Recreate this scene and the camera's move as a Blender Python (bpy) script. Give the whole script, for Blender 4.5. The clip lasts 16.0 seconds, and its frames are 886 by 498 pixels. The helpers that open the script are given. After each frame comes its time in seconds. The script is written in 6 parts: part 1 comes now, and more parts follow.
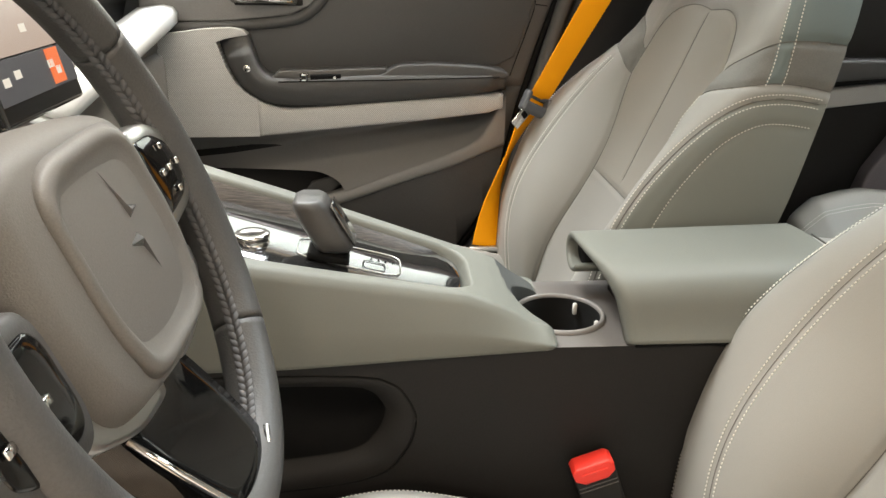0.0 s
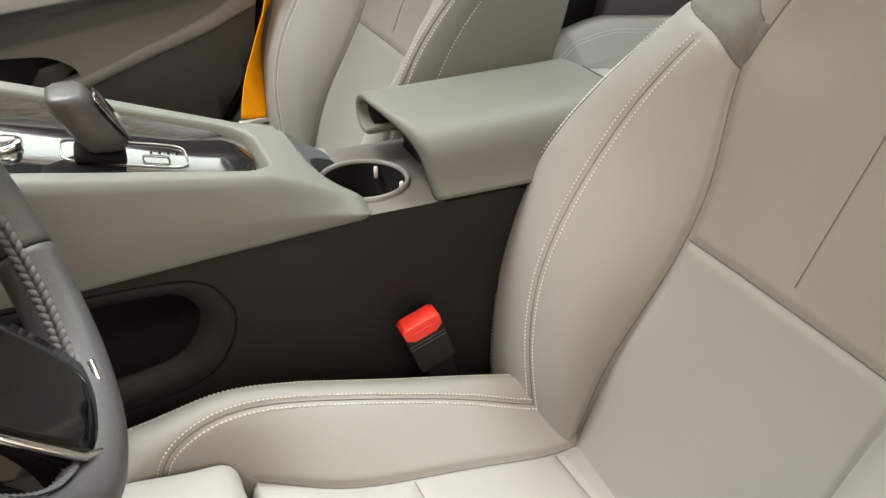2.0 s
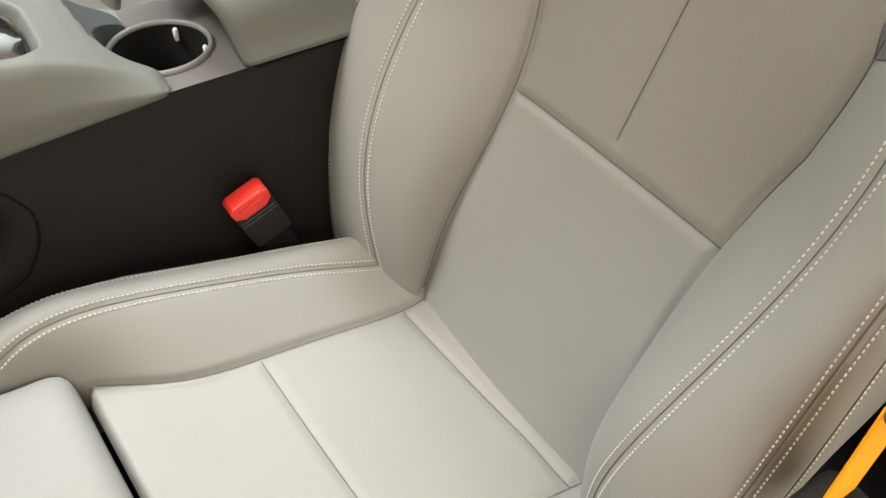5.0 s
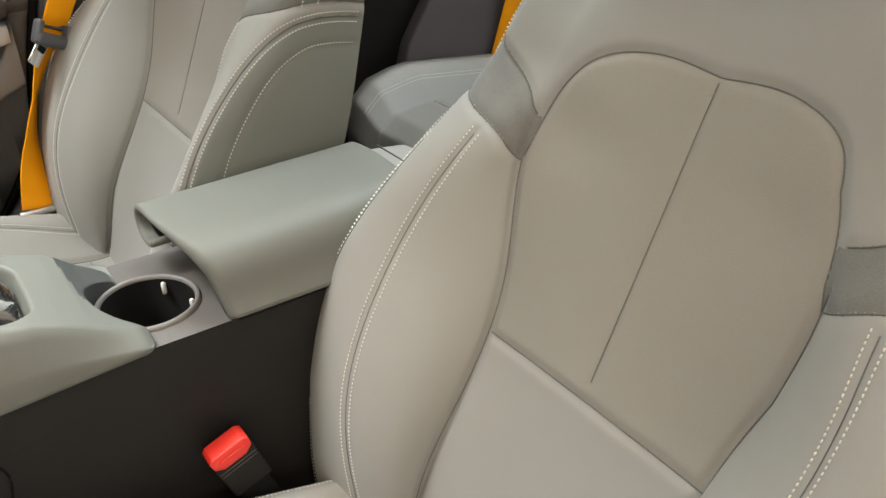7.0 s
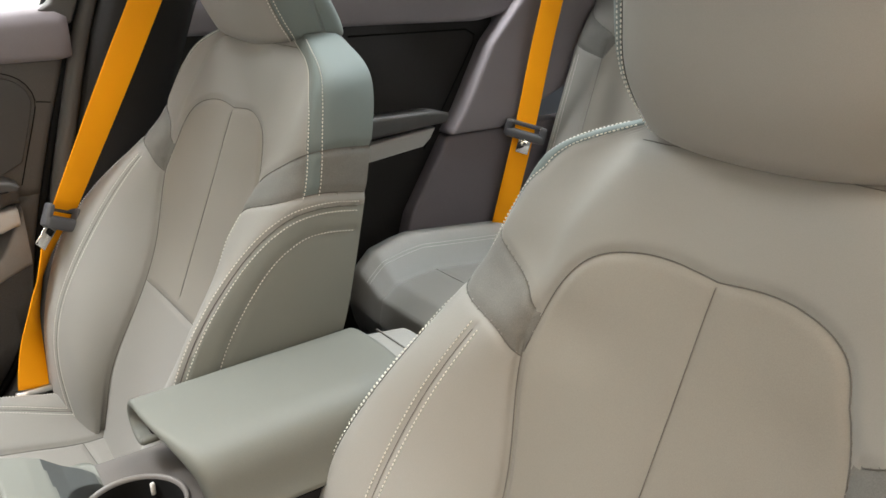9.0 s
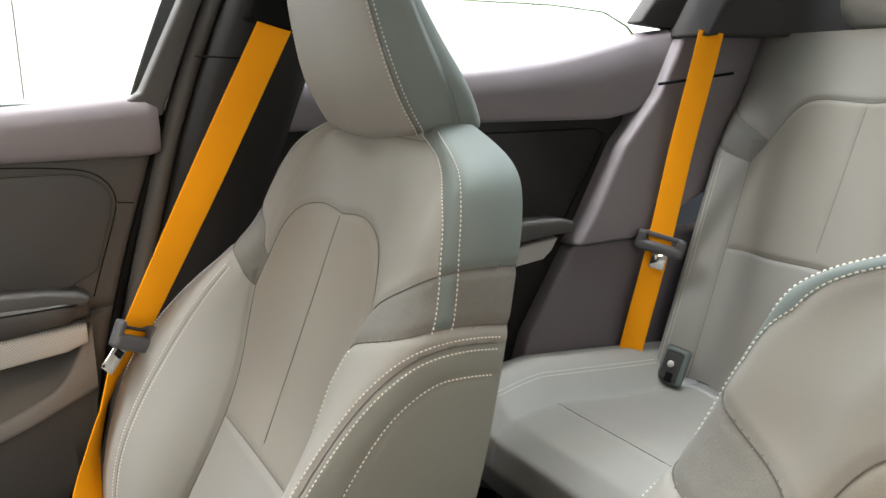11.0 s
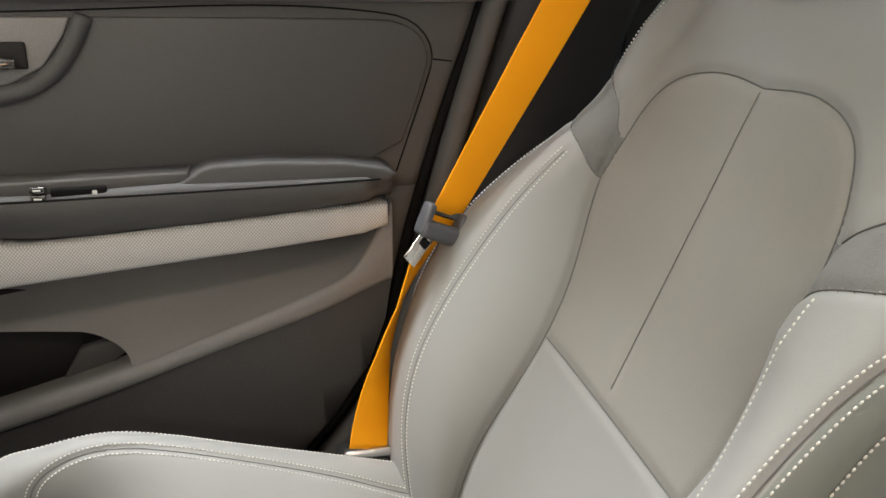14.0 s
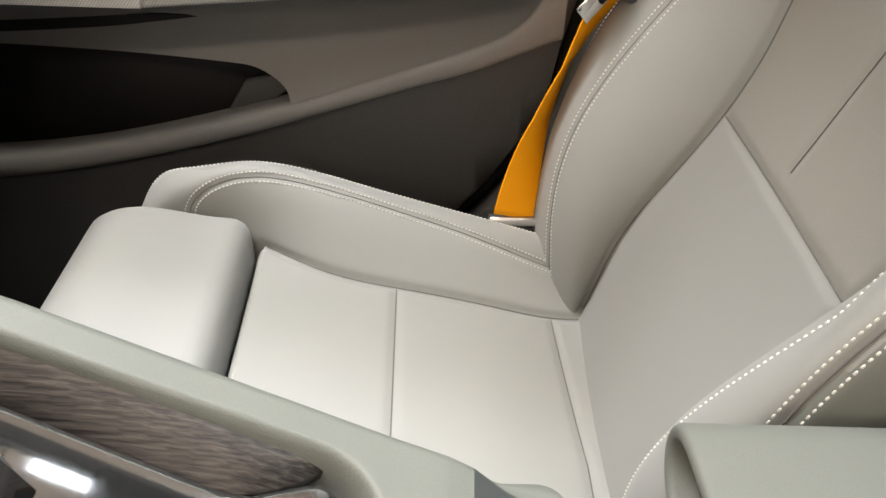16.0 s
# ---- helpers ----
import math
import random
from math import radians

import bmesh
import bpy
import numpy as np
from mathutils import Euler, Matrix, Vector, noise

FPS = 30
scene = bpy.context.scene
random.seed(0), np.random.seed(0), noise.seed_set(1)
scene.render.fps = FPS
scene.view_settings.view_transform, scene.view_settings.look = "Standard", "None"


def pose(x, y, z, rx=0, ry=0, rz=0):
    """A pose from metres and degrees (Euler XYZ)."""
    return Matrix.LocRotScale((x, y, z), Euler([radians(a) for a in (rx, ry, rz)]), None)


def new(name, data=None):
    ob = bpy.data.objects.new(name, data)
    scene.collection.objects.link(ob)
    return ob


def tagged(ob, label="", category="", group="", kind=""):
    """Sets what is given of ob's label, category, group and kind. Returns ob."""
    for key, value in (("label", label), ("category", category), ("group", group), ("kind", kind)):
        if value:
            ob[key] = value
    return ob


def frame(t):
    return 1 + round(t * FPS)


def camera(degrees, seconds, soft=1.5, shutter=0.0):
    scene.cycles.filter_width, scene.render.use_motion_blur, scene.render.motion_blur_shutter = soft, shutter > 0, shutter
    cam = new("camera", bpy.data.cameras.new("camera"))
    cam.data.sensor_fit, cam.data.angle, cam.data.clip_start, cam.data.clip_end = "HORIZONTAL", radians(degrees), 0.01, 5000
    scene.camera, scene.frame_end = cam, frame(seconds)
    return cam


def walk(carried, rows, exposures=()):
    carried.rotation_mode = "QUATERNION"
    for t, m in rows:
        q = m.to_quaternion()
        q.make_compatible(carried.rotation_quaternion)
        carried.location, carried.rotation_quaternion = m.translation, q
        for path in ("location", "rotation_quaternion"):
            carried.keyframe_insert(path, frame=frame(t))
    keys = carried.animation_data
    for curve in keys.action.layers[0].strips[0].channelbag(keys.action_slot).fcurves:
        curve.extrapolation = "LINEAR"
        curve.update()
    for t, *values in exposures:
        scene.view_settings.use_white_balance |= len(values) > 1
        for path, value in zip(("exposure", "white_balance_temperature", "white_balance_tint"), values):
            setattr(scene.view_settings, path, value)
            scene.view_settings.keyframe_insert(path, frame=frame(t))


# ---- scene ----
cam = camera(58.13, 16.0)
PATH = [
    (0.00, -0.2683, -0.8392, 0.9638, 69.30, -0.69, -4.01),
    (0.50, -0.2821, -0.8246, 0.9642, 68.15, -0.18, -9.71),
    (1.00, -0.2928, -0.8133, 0.9744, 66.13, -0.01, -14.85),
    (1.50, -0.3051, -0.8090, 0.9816, 63.20, 0.13, -19.53),
    (2.00, -0.3113, -0.7935, 0.9600, 59.32, -0.02, -23.46),
    (2.50, -0.3129, -0.7820, 0.9317, 54.91, -0.29, -26.43),
    (3.00, -0.3158, -0.7875, 0.9004, 52.08, -0.65, -28.41),
    (3.20, -0.3218, -0.7893, 0.8865, 51.40, -0.98, -29.50),
    (3.73, -0.3095, -0.7864, 0.8856, 48.62, -1.20, -31.22),
    (4.25, -0.2749, -0.7739, 0.9243, 45.95, -1.05, -32.40),
    (4.78, -0.2396, -0.7605, 0.9738, 44.84, -0.74, -33.25),
    (5.30, -0.2253, -0.7550, 1.0050, 46.68, -0.47, -34.00),
    (5.50, -0.2289, -0.7561, 1.0100, 48.31, -0.37, -34.36),
    (6.00, -0.2304, -0.7571, 1.0235, 52.31, -0.22, -35.14),
    (6.50, -0.2316, -0.7554, 1.0292, 56.35, -0.18, -35.66),
    (7.00, -0.2254, -0.7512, 1.0355, 59.72, -0.03, -35.85),
    (7.50, -0.2196, -0.7441, 1.0454, 62.48, 0.05, -36.02),
    (8.00, -0.2123, -0.7425, 1.0589, 65.09, 0.24, -36.00),
    (8.50, -0.2064, -0.7424, 1.0693, 67.71, 0.36, -35.80),
    (8.70, -0.2064, -0.7390, 1.0730, 68.60, 0.57, -35.81),
    (9.22, -0.1902, -0.7203, 1.0807, 71.25, 0.74, -35.44),
    (9.75, -0.1612, -0.6740, 1.0825, 74.02, 0.82, -34.56),
    (10.28, -0.1375, -0.6081, 1.0752, 76.24, 0.83, -33.09),
    (10.80, -0.1371, -0.5301, 1.0555, 77.25, 0.79, -30.99),
    (11.00, -0.1376, -0.4921, 1.0442, 77.43, 0.75, -29.94),
    (11.50, -0.1624, -0.4094, 1.0157, 77.51, 0.71, -27.36),
    (12.00, -0.1629, -0.3351, 0.9966, 77.36, 0.66, -24.93),
    (12.50, -0.1640, -0.2639, 1.0100, 76.91, 0.41, -22.52),
    (13.00, -0.1751, -0.2260, 1.0252, 75.76, 0.10, -19.41),
    (13.50, -0.1844, -0.2097, 1.0022, 73.19, -0.33, -16.26),
    (14.00, -0.1798, -0.2098, 0.9776, 69.95, -0.93, -12.59),
    (14.50, -0.1709, -0.2023, 0.9537, 66.06, -1.30, -9.10),
    (15.00, -0.1654, -0.1912, 0.9347, 62.02, -1.59, -5.68),
    (15.50, -0.1555, -0.1826, 0.9202, 58.71, -1.75, -2.39),
    (16.00, -0.1541, -0.1851, 0.9078, 55.90, -1.81, 1.67),
]
walk(cam, [(t, pose(x, y, z, rx, ry, rz)) for t, x, y, z, rx, ry, rz in PATH],
     [(0.0, 0.0, 6450, 8), (1.0, -0.02, 6450, 8), (2.5, -0.18, 6430, 9), (3.2, -0.26, 6400, 8), (5.5, -0.20, 6350, 8), (7.5, -0.14, 6350, 8), (8.5, -0.10, 6350, 9),
      (11.0, 0.0, 6350, 10), (12.0, -0.04, 6250, 10), (13.0, -0.02, 6200, 10), (14.0, -0.02, 6200, 10), (15.0, -0.06, 6350, 10), (16.0, -0.10, 6450, 11)])

# ---- world and light: a white showroom hall, with unseen lamps added to light the cabin ----
world = bpy.data.worlds.new("hall_world")
scene.world = world
world.use_nodes = True
world.node_tree.nodes["Background"].inputs[0].default_value = (1.0, 0.96, 0.90, 1)
world.node_tree.nodes["Background"].inputs[1].default_value = 0.20


def area_lamp(x, y, z, sx, sy, power, rgb, rx=0, ry=0, rz=0):
    lamp = bpy.data.lights.new("ceiling_lamp", "AREA")
    lamp.shape, lamp.size, lamp.size_y, lamp.energy, lamp.color = "RECTANGLE", sx, sy, power, rgb
    ob = new("ceiling_lamp", lamp)
    ob.matrix_world = pose(x, y, z, rx, ry, rz)
    return ob


WARM, COOL, DAY, SOFTWHITE = (1.0, 0.84, 0.66), (0.975, 0.97, 0.955), (0.86, 0.935, 1.0), (1.0, 0.90, 0.77)
# added lamps out of view under the ceiling, placed to balance seats and bench
for lx, ly, lz, sx, sy, w, rgb in ((-2.6, -2.6, 3.35, 1.2, 0.6, 30, WARM), (3.2, -2.4, 3.35, 1.2, 0.6, 60, WARM), (-1.05, 0.85, 3.35, 1.0, 0.7, 190, COOL), (-2.0, 0.80, 3.35, 1.2, 1.4, 95, COOL), (-0.5, -2.3, 3.35, 1.6, 0.6, 60, WARM), (0.62, 0.50, 3.35, 1.0, 0.8, 215, SOFTWHITE),
                                   (1.45, 0.45, 3.35, 0.8, 1.2, 360, DAY), (0.2, 2.2, 3.35, 1.2, 0.6, 80, DAY), (3.4, 0.4, 3.35, 1.2, 0.6, 560, DAY)):
    area_lamp(lx, ly, lz, sx, sy, w, rgb)
# two tilted fill floods, added to brighten the passenger door and the backrests
area_lamp(-1.3, -4.6, 2.7, 2.0, 0.8, 60, (1.0, 0.86, 0.70), 62, 0, -12)
area_lamp(-4.6, -0.9, 2.7, 2.0, 0.8, 30, (1.0, 0.90, 0.80), 0, -68)

# ---- materials ----


def mat(name, rgb, rough=0.6, metal=0.0, var=0.08, scale=6.0, grain=0.0, grain_scale=900.0, bump=0.0, spec=0.5, sheen=0.0, coat=0.0, var_rgb=None):
    m = bpy.data.materials.new(name)
    m.use_nodes = True
    nt = m.node_tree
    b = nt.nodes["Principled BSDF"]
    b.inputs["Roughness"].default_value = rough
    b.inputs["Metallic"].default_value = metal
    b.inputs["Specular IOR Level"].default_value = spec
    if sheen:
        b.inputs["Sheen Weight"].default_value = sheen
        b.inputs["Sheen Roughness"].default_value = 0.5
    if coat:
        b.inputs["Coat Weight"].default_value = coat
        b.inputs["Coat Roughness"].default_value = 0.03
    tc = nt.nodes.new("ShaderNodeTexCoord")
    n1 = nt.nodes.new("ShaderNodeTexNoise")
    n1.inputs["Scale"].default_value, n1.inputs["Detail"].default_value = scale, 4
    n2 = nt.nodes.new("ShaderNodeTexNoise")
    n2.inputs["Scale"].default_value, n2.inputs["Detail"].default_value = grain_scale, 2
    nt.links.new(tc.outputs["Object"], n1.inputs["Vector"])
    nt.links.new(tc.outputs["Object"], n2.inputs["Vector"])
    mix = nt.nodes.new("ShaderNodeMix")
    mix.data_type = "RGBA"
    lo = [c * (1 - var) for c in rgb] if var_rgb is None else list(var_rgb)
    hi = [min(1, c * (1 + var)) for c in rgb]
    mix.inputs[6].default_value, mix.inputs[7].default_value = (*lo, 1), (*hi, 1)
    nt.links.new(n1.outputs["Fac"], mix.inputs[0])
    out = mix.outputs[2]
    if grain:
        mg = nt.nodes.new("ShaderNodeMix")
        mg.data_type, mg.blend_type = "RGBA", "OVERLAY"
        mg.inputs[0].default_value = grain
        nt.links.new(out, mg.inputs[6])
        nt.links.new(n2.outputs["Fac"], mg.inputs[7])
        out = mg.outputs[2]
    nt.links.new(out, b.inputs["Base Color"])
    mr = nt.nodes.new("ShaderNodeMapRange")
    mr.inputs[3].default_value, mr.inputs[4].default_value = max(0.02, rough - 0.06), min(1, rough + 0.06)
    nt.links.new(n1.outputs["Fac"], mr.inputs[0])
    nt.links.new(mr.outputs[0], b.inputs["Roughness"])
    if bump:
        bp = nt.nodes.new("ShaderNodeBump")
        bp.inputs["Strength"].default_value, bp.inputs["Distance"].default_value = bump, 0.0006
        nt.links.new(n2.outputs["Fac"], bp.inputs["Height"])
        nt.links.new(bp.outputs[0], b.inputs["Normal"])
    return m


def woven(name, rgb, rgb2, scale=135.0, rough=0.75):
    """Fine diagonal weave."""
    m = mat(name, rgb, rough, var=0.05)
    nt = m.node_tree
    b = nt.nodes["Principled BSDF"]
    tc = nt.nodes.new("ShaderNodeTexCoord")
    waves = []
    for ang in (0.7, -0.7):
        mp = nt.nodes.new("ShaderNodeMapping")
        mp.inputs["Rotation"].default_value = (0, ang, 0)
        w = nt.nodes.new("ShaderNodeTexWave")
        w.inputs["Scale"].default_value = scale
        nt.links.new(tc.outputs["Object"], mp.inputs[0])
        nt.links.new(mp.outputs[0], w.inputs[0])
        waves.append(w)
    mul = nt.nodes.new("ShaderNodeMath")
    mul.operation = "MULTIPLY"
    nt.links.new(waves[0].outputs["Fac"], mul.inputs[0])
    nt.links.new(waves[1].outputs["Fac"], mul.inputs[1])
    mx = nt.nodes.new("ShaderNodeMix")
    mx.data_type = "RGBA"
    mx.inputs[6].default_value, mx.inputs[7].default_value = (*rgb2, 1), (*rgb, 1)
    nt.links.new(mul.outputs[0], mx.inputs[0])
    nt.links.new(mx.outputs[2], b.inputs["Base Color"])
    bp = nt.nodes.new("ShaderNodeBump")
    bp.inputs["Strength"].default_value, bp.inputs["Distance"].default_value = 0.5, 0.0008
    nt.links.new(mul.outputs[0], bp.inputs["Height"])
    nt.links.new(bp.outputs[0], b.inputs["Normal"])
    return m


def wood(name):
    """Dark open-pored ash, grain along x."""
    m = mat(name, (0.05, 0.045, 0.042), 0.5, var=0.2)
    nt = m.node_tree
    b = nt.nodes["Principled BSDF"]
    tc = nt.nodes.new("ShaderNodeTexCoord")
    mp = nt.nodes.new("ShaderNodeMapping")
    mp.inputs["Scale"].default_value = (7, 520, 420)
    nz = nt.nodes.new("ShaderNodeTexNoise")
    nz.inputs["Scale"].default_value, nz.inputs["Detail"].default_value, nz.inputs["Distortion"].default_value = 1.0, 4, 0.15
    nt.links.new(tc.outputs["Object"], mp.inputs[0])
    nt.links.new(mp.outputs[0], nz.inputs["Vector"])
    cr = nt.nodes.new("ShaderNodeValToRGB")
    cr.color_ramp.elements[0].position, cr.color_ramp.elements[0].color = 0.38, (0.010, 0.0075, 0.006, 1)
    cr.color_ramp.elements[1].position, cr.color_ramp.elements[1].color = 0.72, (0.062, 0.050, 0.042, 1)
    nt.links.new(nz.outputs["Fac"], cr.inputs[0])
    nt.links.new(cr.outputs[0], b.inputs["Base Color"])
    bp = nt.nodes.new("ShaderNodeBump")
    bp.inputs["Strength"].default_value, bp.inputs["Distance"].default_value = 0.6, 0.0006
    nt.links.new(nz.outputs["Fac"], bp.inputs["Height"])
    nt.links.new(bp.outputs[0], b.inputs["Normal"])
    return m


def glass(name, tint=(0.95, 0.98, 0.96)):
    m = bpy.data.materials.new(name)
    m.use_nodes = True
    nt = m.node_tree
    nt.nodes.remove(nt.nodes["Principled BSDF"])
    tr = nt.nodes.new("ShaderNodeBsdfTransparent")
    tr.inputs[0].default_value = (*tint, 1)
    gl = nt.nodes.new("ShaderNodeBsdfGlossy")
    gl.inputs["Roughness"].default_value = 0.02
    fr = nt.nodes.new("ShaderNodeFresnel")
    fr.inputs[0].default_value = 1.3
    mx = nt.nodes.new("ShaderNodeMixShader")
    nt.links.new(fr.outputs[0], mx.inputs[0])
    nt.links.new(tr.outputs[0], mx.inputs[1])
    nt.links.new(gl.outputs[0], mx.inputs[2])
    nt.links.new(mx.outputs[0], nt.nodes["Material Output"].inputs[0])
    return m


def glow(name, rgb, strength):
    m = bpy.data.materials.new(name)
    m.use_nodes = True
    b = m.node_tree.nodes["Principled BSDF"]
    b.inputs["Base Color"].default_value = (0.02, 0.02, 0.02, 1)
    b.inputs["Emission Color"].default_value = (*rgb, 1)
    b.inputs["Emission Strength"].default_value = strength
    b.inputs["Roughness"].default_value = 0.25
    return m


M_SEAT = mat("grey_weave_tech", (0.245, 0.240, 0.224), 0.62, var=0.05, scale=9, grain=0.10, grain_scale=1400, bump=0.18, spec=0.35, sheen=0.12)
M_SUEDE = mat("dark_suede", (0.150, 0.149, 0.138), 0.9, var=0.14, scale=40, grain=0.25, grain_scale=900, bump=0.3, spec=0.15, sheen=0.15)
M_SIDE = mat("teal_grey_side", (0.128, 0.156, 0.151), 0.62, var=0.05, grain=0.1, grain_scale=1400, bump=0.18, spec=0.35, sheen=0.1)
M_INSERT = mat("warm_grey_insert", (0.232, 0.218, 0.192), 0.66, var=0.05, scale=9, grain=0.12, grain_scale=1100, bump=0.2, spec=0.3, sheen=0.12)
M_FLANK = mat("green_grey_flank", (0.178, 0.186, 0.166), 0.62, var=0.05, scale=9, grain=0.1, grain_scale=1400, bump=0.18, spec=0.35, sheen=0.1)
M_THREAD = mat("pale_thread", (0.58, 0.56, 0.50), 0.8, var=0.1, scale=300)
M_SEAM = mat("seam_thread", (0.115, 0.111, 0.102), 0.9)
M_BACK = mat("seat_back_shell", (0.04, 0.04, 0.04), 0.6, bump=0.2)
M_BLACK = mat("black_plastic", (0.0120, 0.0112, 0.0106), 0.62, var=0.12, grain=0.3, grain_scale=700, bump=0.35, spec=0.25)
M_SOFT = mat("charcoal_soft_panel", (0.056, 0.056, 0.056), 0.6, var=0.12, grain=0.3, grain_scale=800, bump=0.4)
M_DOOR = mat("dark_grey_door_plastic", (0.170, 0.166, 0.162), 0.62, var=0.10, grain=0.25, grain_scale=800, bump=0.35)
M_SILL = mat("grey_sill_plastic", (0.205, 0.187, 0.206), 0.6, var=0.05, grain=0.08, grain_scale=800, bump=0.3)
M_SHELL = mat("green_grey_console", (0.126, 0.130, 0.114), 0.58, var=0.04, grain=0.1, grain_scale=1200, bump=0.25, spec=0.4)
M_TRIMSTRIP = woven("woven_door_trim", (0.68, 0.68, 0.67), (0.35, 0.35, 0.345), 110.0)
M_ALU = mat("silver_door_trim", (0.46, 0.47, 0.47), 0.5, var=0.04, grain=0.1, bump=0.15)
M_WOOD = wood("dark_ash_wood")
M_GLOSS = mat("piano_black", (0.012, 0.012, 0.012), 0.06, var=0.02, spec=1.0, coat=1.0)
M_WHEELGLOSS = mat("glossy_black_spoke", (0.005, 0.005, 0.005), 0.05, var=0.02, spec=0.45)
M_CHROME = mat("chrome", (0.78, 0.77, 0.75), 0.12, metal=1.0, var=0.03)
M_SATIN = mat("satin_metal", (0.55, 0.54, 0.52), 0.32, metal=1.0, var=0.05)
M_LEATHER = mat("black_leather", (0.060, 0.059, 0.058), 0.48, var=0.1, grain=0.2, grain_scale=600, bump=0.5, spec=0.45)
M_HUB = mat("grey_airbag_cover", (0.112, 0.103, 0.092), 0.6, var=0.05, grain=0.2, grain_scale=900, bump=0.3)
M_LEVER = mat("dark_grey_lever_grip", (0.045, 0.043, 0.041), 0.45, var=0.08, grain=0.2, grain_scale=700, bump=0.3)
M_BELT = mat("golden_yellow_webbing", (0.95, 0.37, 0.0015), 0.7, var=0.05, scale=12, grain=0.1, grain_scale=1500, bump=0.3, spec=0.2)
M_RED = mat("red_button", (0.72, 0.035, 0.022), 0.4, var=0.05)
M_CARPET = mat("dark_carpet", (0.022, 0.022, 0.023), 0.95, var=0.3, scale=60, grain=0.5, grain_scale=500, bump=0.8, spec=0.1)
M_GREYWALL = mat("grey_hall_wall", (0.30, 0.29, 0.28), 0.6, var=0.06, scale=1.5)
M_WHITE = mat("white_wall_panel", (0.70, 0.70, 0.68), 0.5, var=0.02, scale=1.5)
M_CEIL = mat("beige_ceiling", (0.72, 0.64, 0.56), 0.7, var=0.03, scale=1.5)
M_JOINT = mat("grey_joint", (0.22, 0.22, 0.215), 0.7)
M_FLOORHALL = mat("hall_floor", (0.46, 0.37, 0.29), 0.35, var=0.1, scale=2)
M_LINING = mat("dark_headlining", (0.035, 0.034, 0.034), 0.9, var=0.08, bump=0.2)
M_GLASS = glass("clear_glass")
M_TINT = glass("green_tint_glass", (0.72, 0.80, 0.70))
M_ROOFGLASS = glass("dark_roof_glass", (0.50, 0.51, 0.51))
M_PAINT = mat("grey_car_paint", (0.10, 0.11, 0.12), 0.3, metal=0.3, coat=0.5)
M_MARK = mat("pale_print", (0.60, 0.60, 0.58), 0.6)
M_RUBBER = mat("black_rubber", (0.006, 0.006, 0.006), 0.85, var=0.1, spec=0.15)
M_LILAC = mat("lilac_grey_lining", (0.135, 0.120, 0.132), 0.65, var=0.06, grain=0.25, grain_scale=800, bump=0.3)
M_LOWDOOR = mat("dark_lower_door", (0.060, 0.060, 0.060), 0.75, var=0.12, grain=0.35, grain_scale=600, bump=0.5, spec=0.25)
M_SCREEN = glow("lit_screen", (0.62, 0.46, 0.36), 0.75)
M_ORANGE = glow("lit_orange_tile", (1.0, 0.20, 0.05), 0.9)

# ---- mesh helpers ----


def spl(xs, ys):
    """Natural cubic spline through the knots."""
    xs, ys = np.array(xs, float), np.array(ys, float)
    n, h = len(xs), np.diff(xs)
    A, b = np.eye(n), np.zeros(n)
    for i in range(1, n - 1):
        A[i, i - 1:i + 2] = h[i - 1], 2 * (h[i - 1] + h[i]), h[i]
        b[i] = 6 * ((ys[i + 1] - ys[i]) / h[i] - (ys[i] - ys[i - 1]) / h[i - 1])
    m = np.linalg.solve(A, b)

    def f(v):
        v = np.asarray(v, float)
        j = np.clip(np.searchsorted(xs, v) - 1, 0, n - 2)
        t0, t1 = xs[j], xs[j + 1]
        H = t1 - t0
        return (m[j] * (t1 - v) ** 3 + m[j + 1] * (v - t0) ** 3) / (6 * H) + (ys[j] / H - m[j] * H / 6) * (t1 - v) + (ys[j + 1] / H - m[j + 1] * H / 6) * (v - t0)
    return f


def lin(xs, ys):
    return lambda v: np.interp(v, xs, ys)


def empty(name, m=None):
    ob = new(name)
    if m is not None:
        ob.matrix_world = m
    return ob


def part(name, bm, material, parent=None, label="", smooth=True, recalc=True):
    if recalc:
        bmesh.ops.recalc_face_normals(bm, faces=bm.faces)
    me = bpy.data.meshes.new(name)
    bm.to_mesh(me)
    bm.free()
    me.materials.append(material)
    if smooth:
        me.polygons.foreach_set("use_smooth", [True] * len(me.polygons))
    ob = new(name, me)
    if parent is not None:
        ob.parent = parent
    if label:
        ob["label"] = label
    return ob


def from_arrays(name, verts, faces, material, parent=None, label="", smooth=True):
    me = bpy.data.meshes.new(name)
    me.from_pydata([tuple(map(float, v)) for v in verts], [], faces)
    me.materials.append(material)
    if smooth:
        me.polygons.foreach_set("use_smooth", [True] * len(me.polygons))
    ob = new(name, me)
    if parent is not None:
        ob.parent = parent
    if label:
        ob["label"] = label
    return ob


def box_bm(sx, sy, sz, bevel=0.004, seg=2, at=(0, 0, 0), rot=(0, 0, 0), taper=1.0):
    bm = bmesh.new()
    bmesh.ops.create_cube(bm, size=1)
    for v in bm.verts:
        k = taper if v.co.z > 0 else 1.0
        v.co = Vector((v.co.x * sx * k, v.co.y * sy * k, v.co.z * sz))
    if bevel:
        bmesh.ops.bevel(bm, geom=bm.edges[:], offset=bevel, segments=seg, profile=0.6, affect="EDGES")
    bmesh.ops.transform(bm, matrix=pose(*at, *rot), verts=bm.verts)
    return bm


def join(*bms):
    out = bmesh.new()
    for b in bms:
        me = bpy.data.meshes.new("tmp")
        b.to_mesh(me)
        b.free()
        out.from_mesh(me)
        bpy.data.meshes.remove(me)
    return out


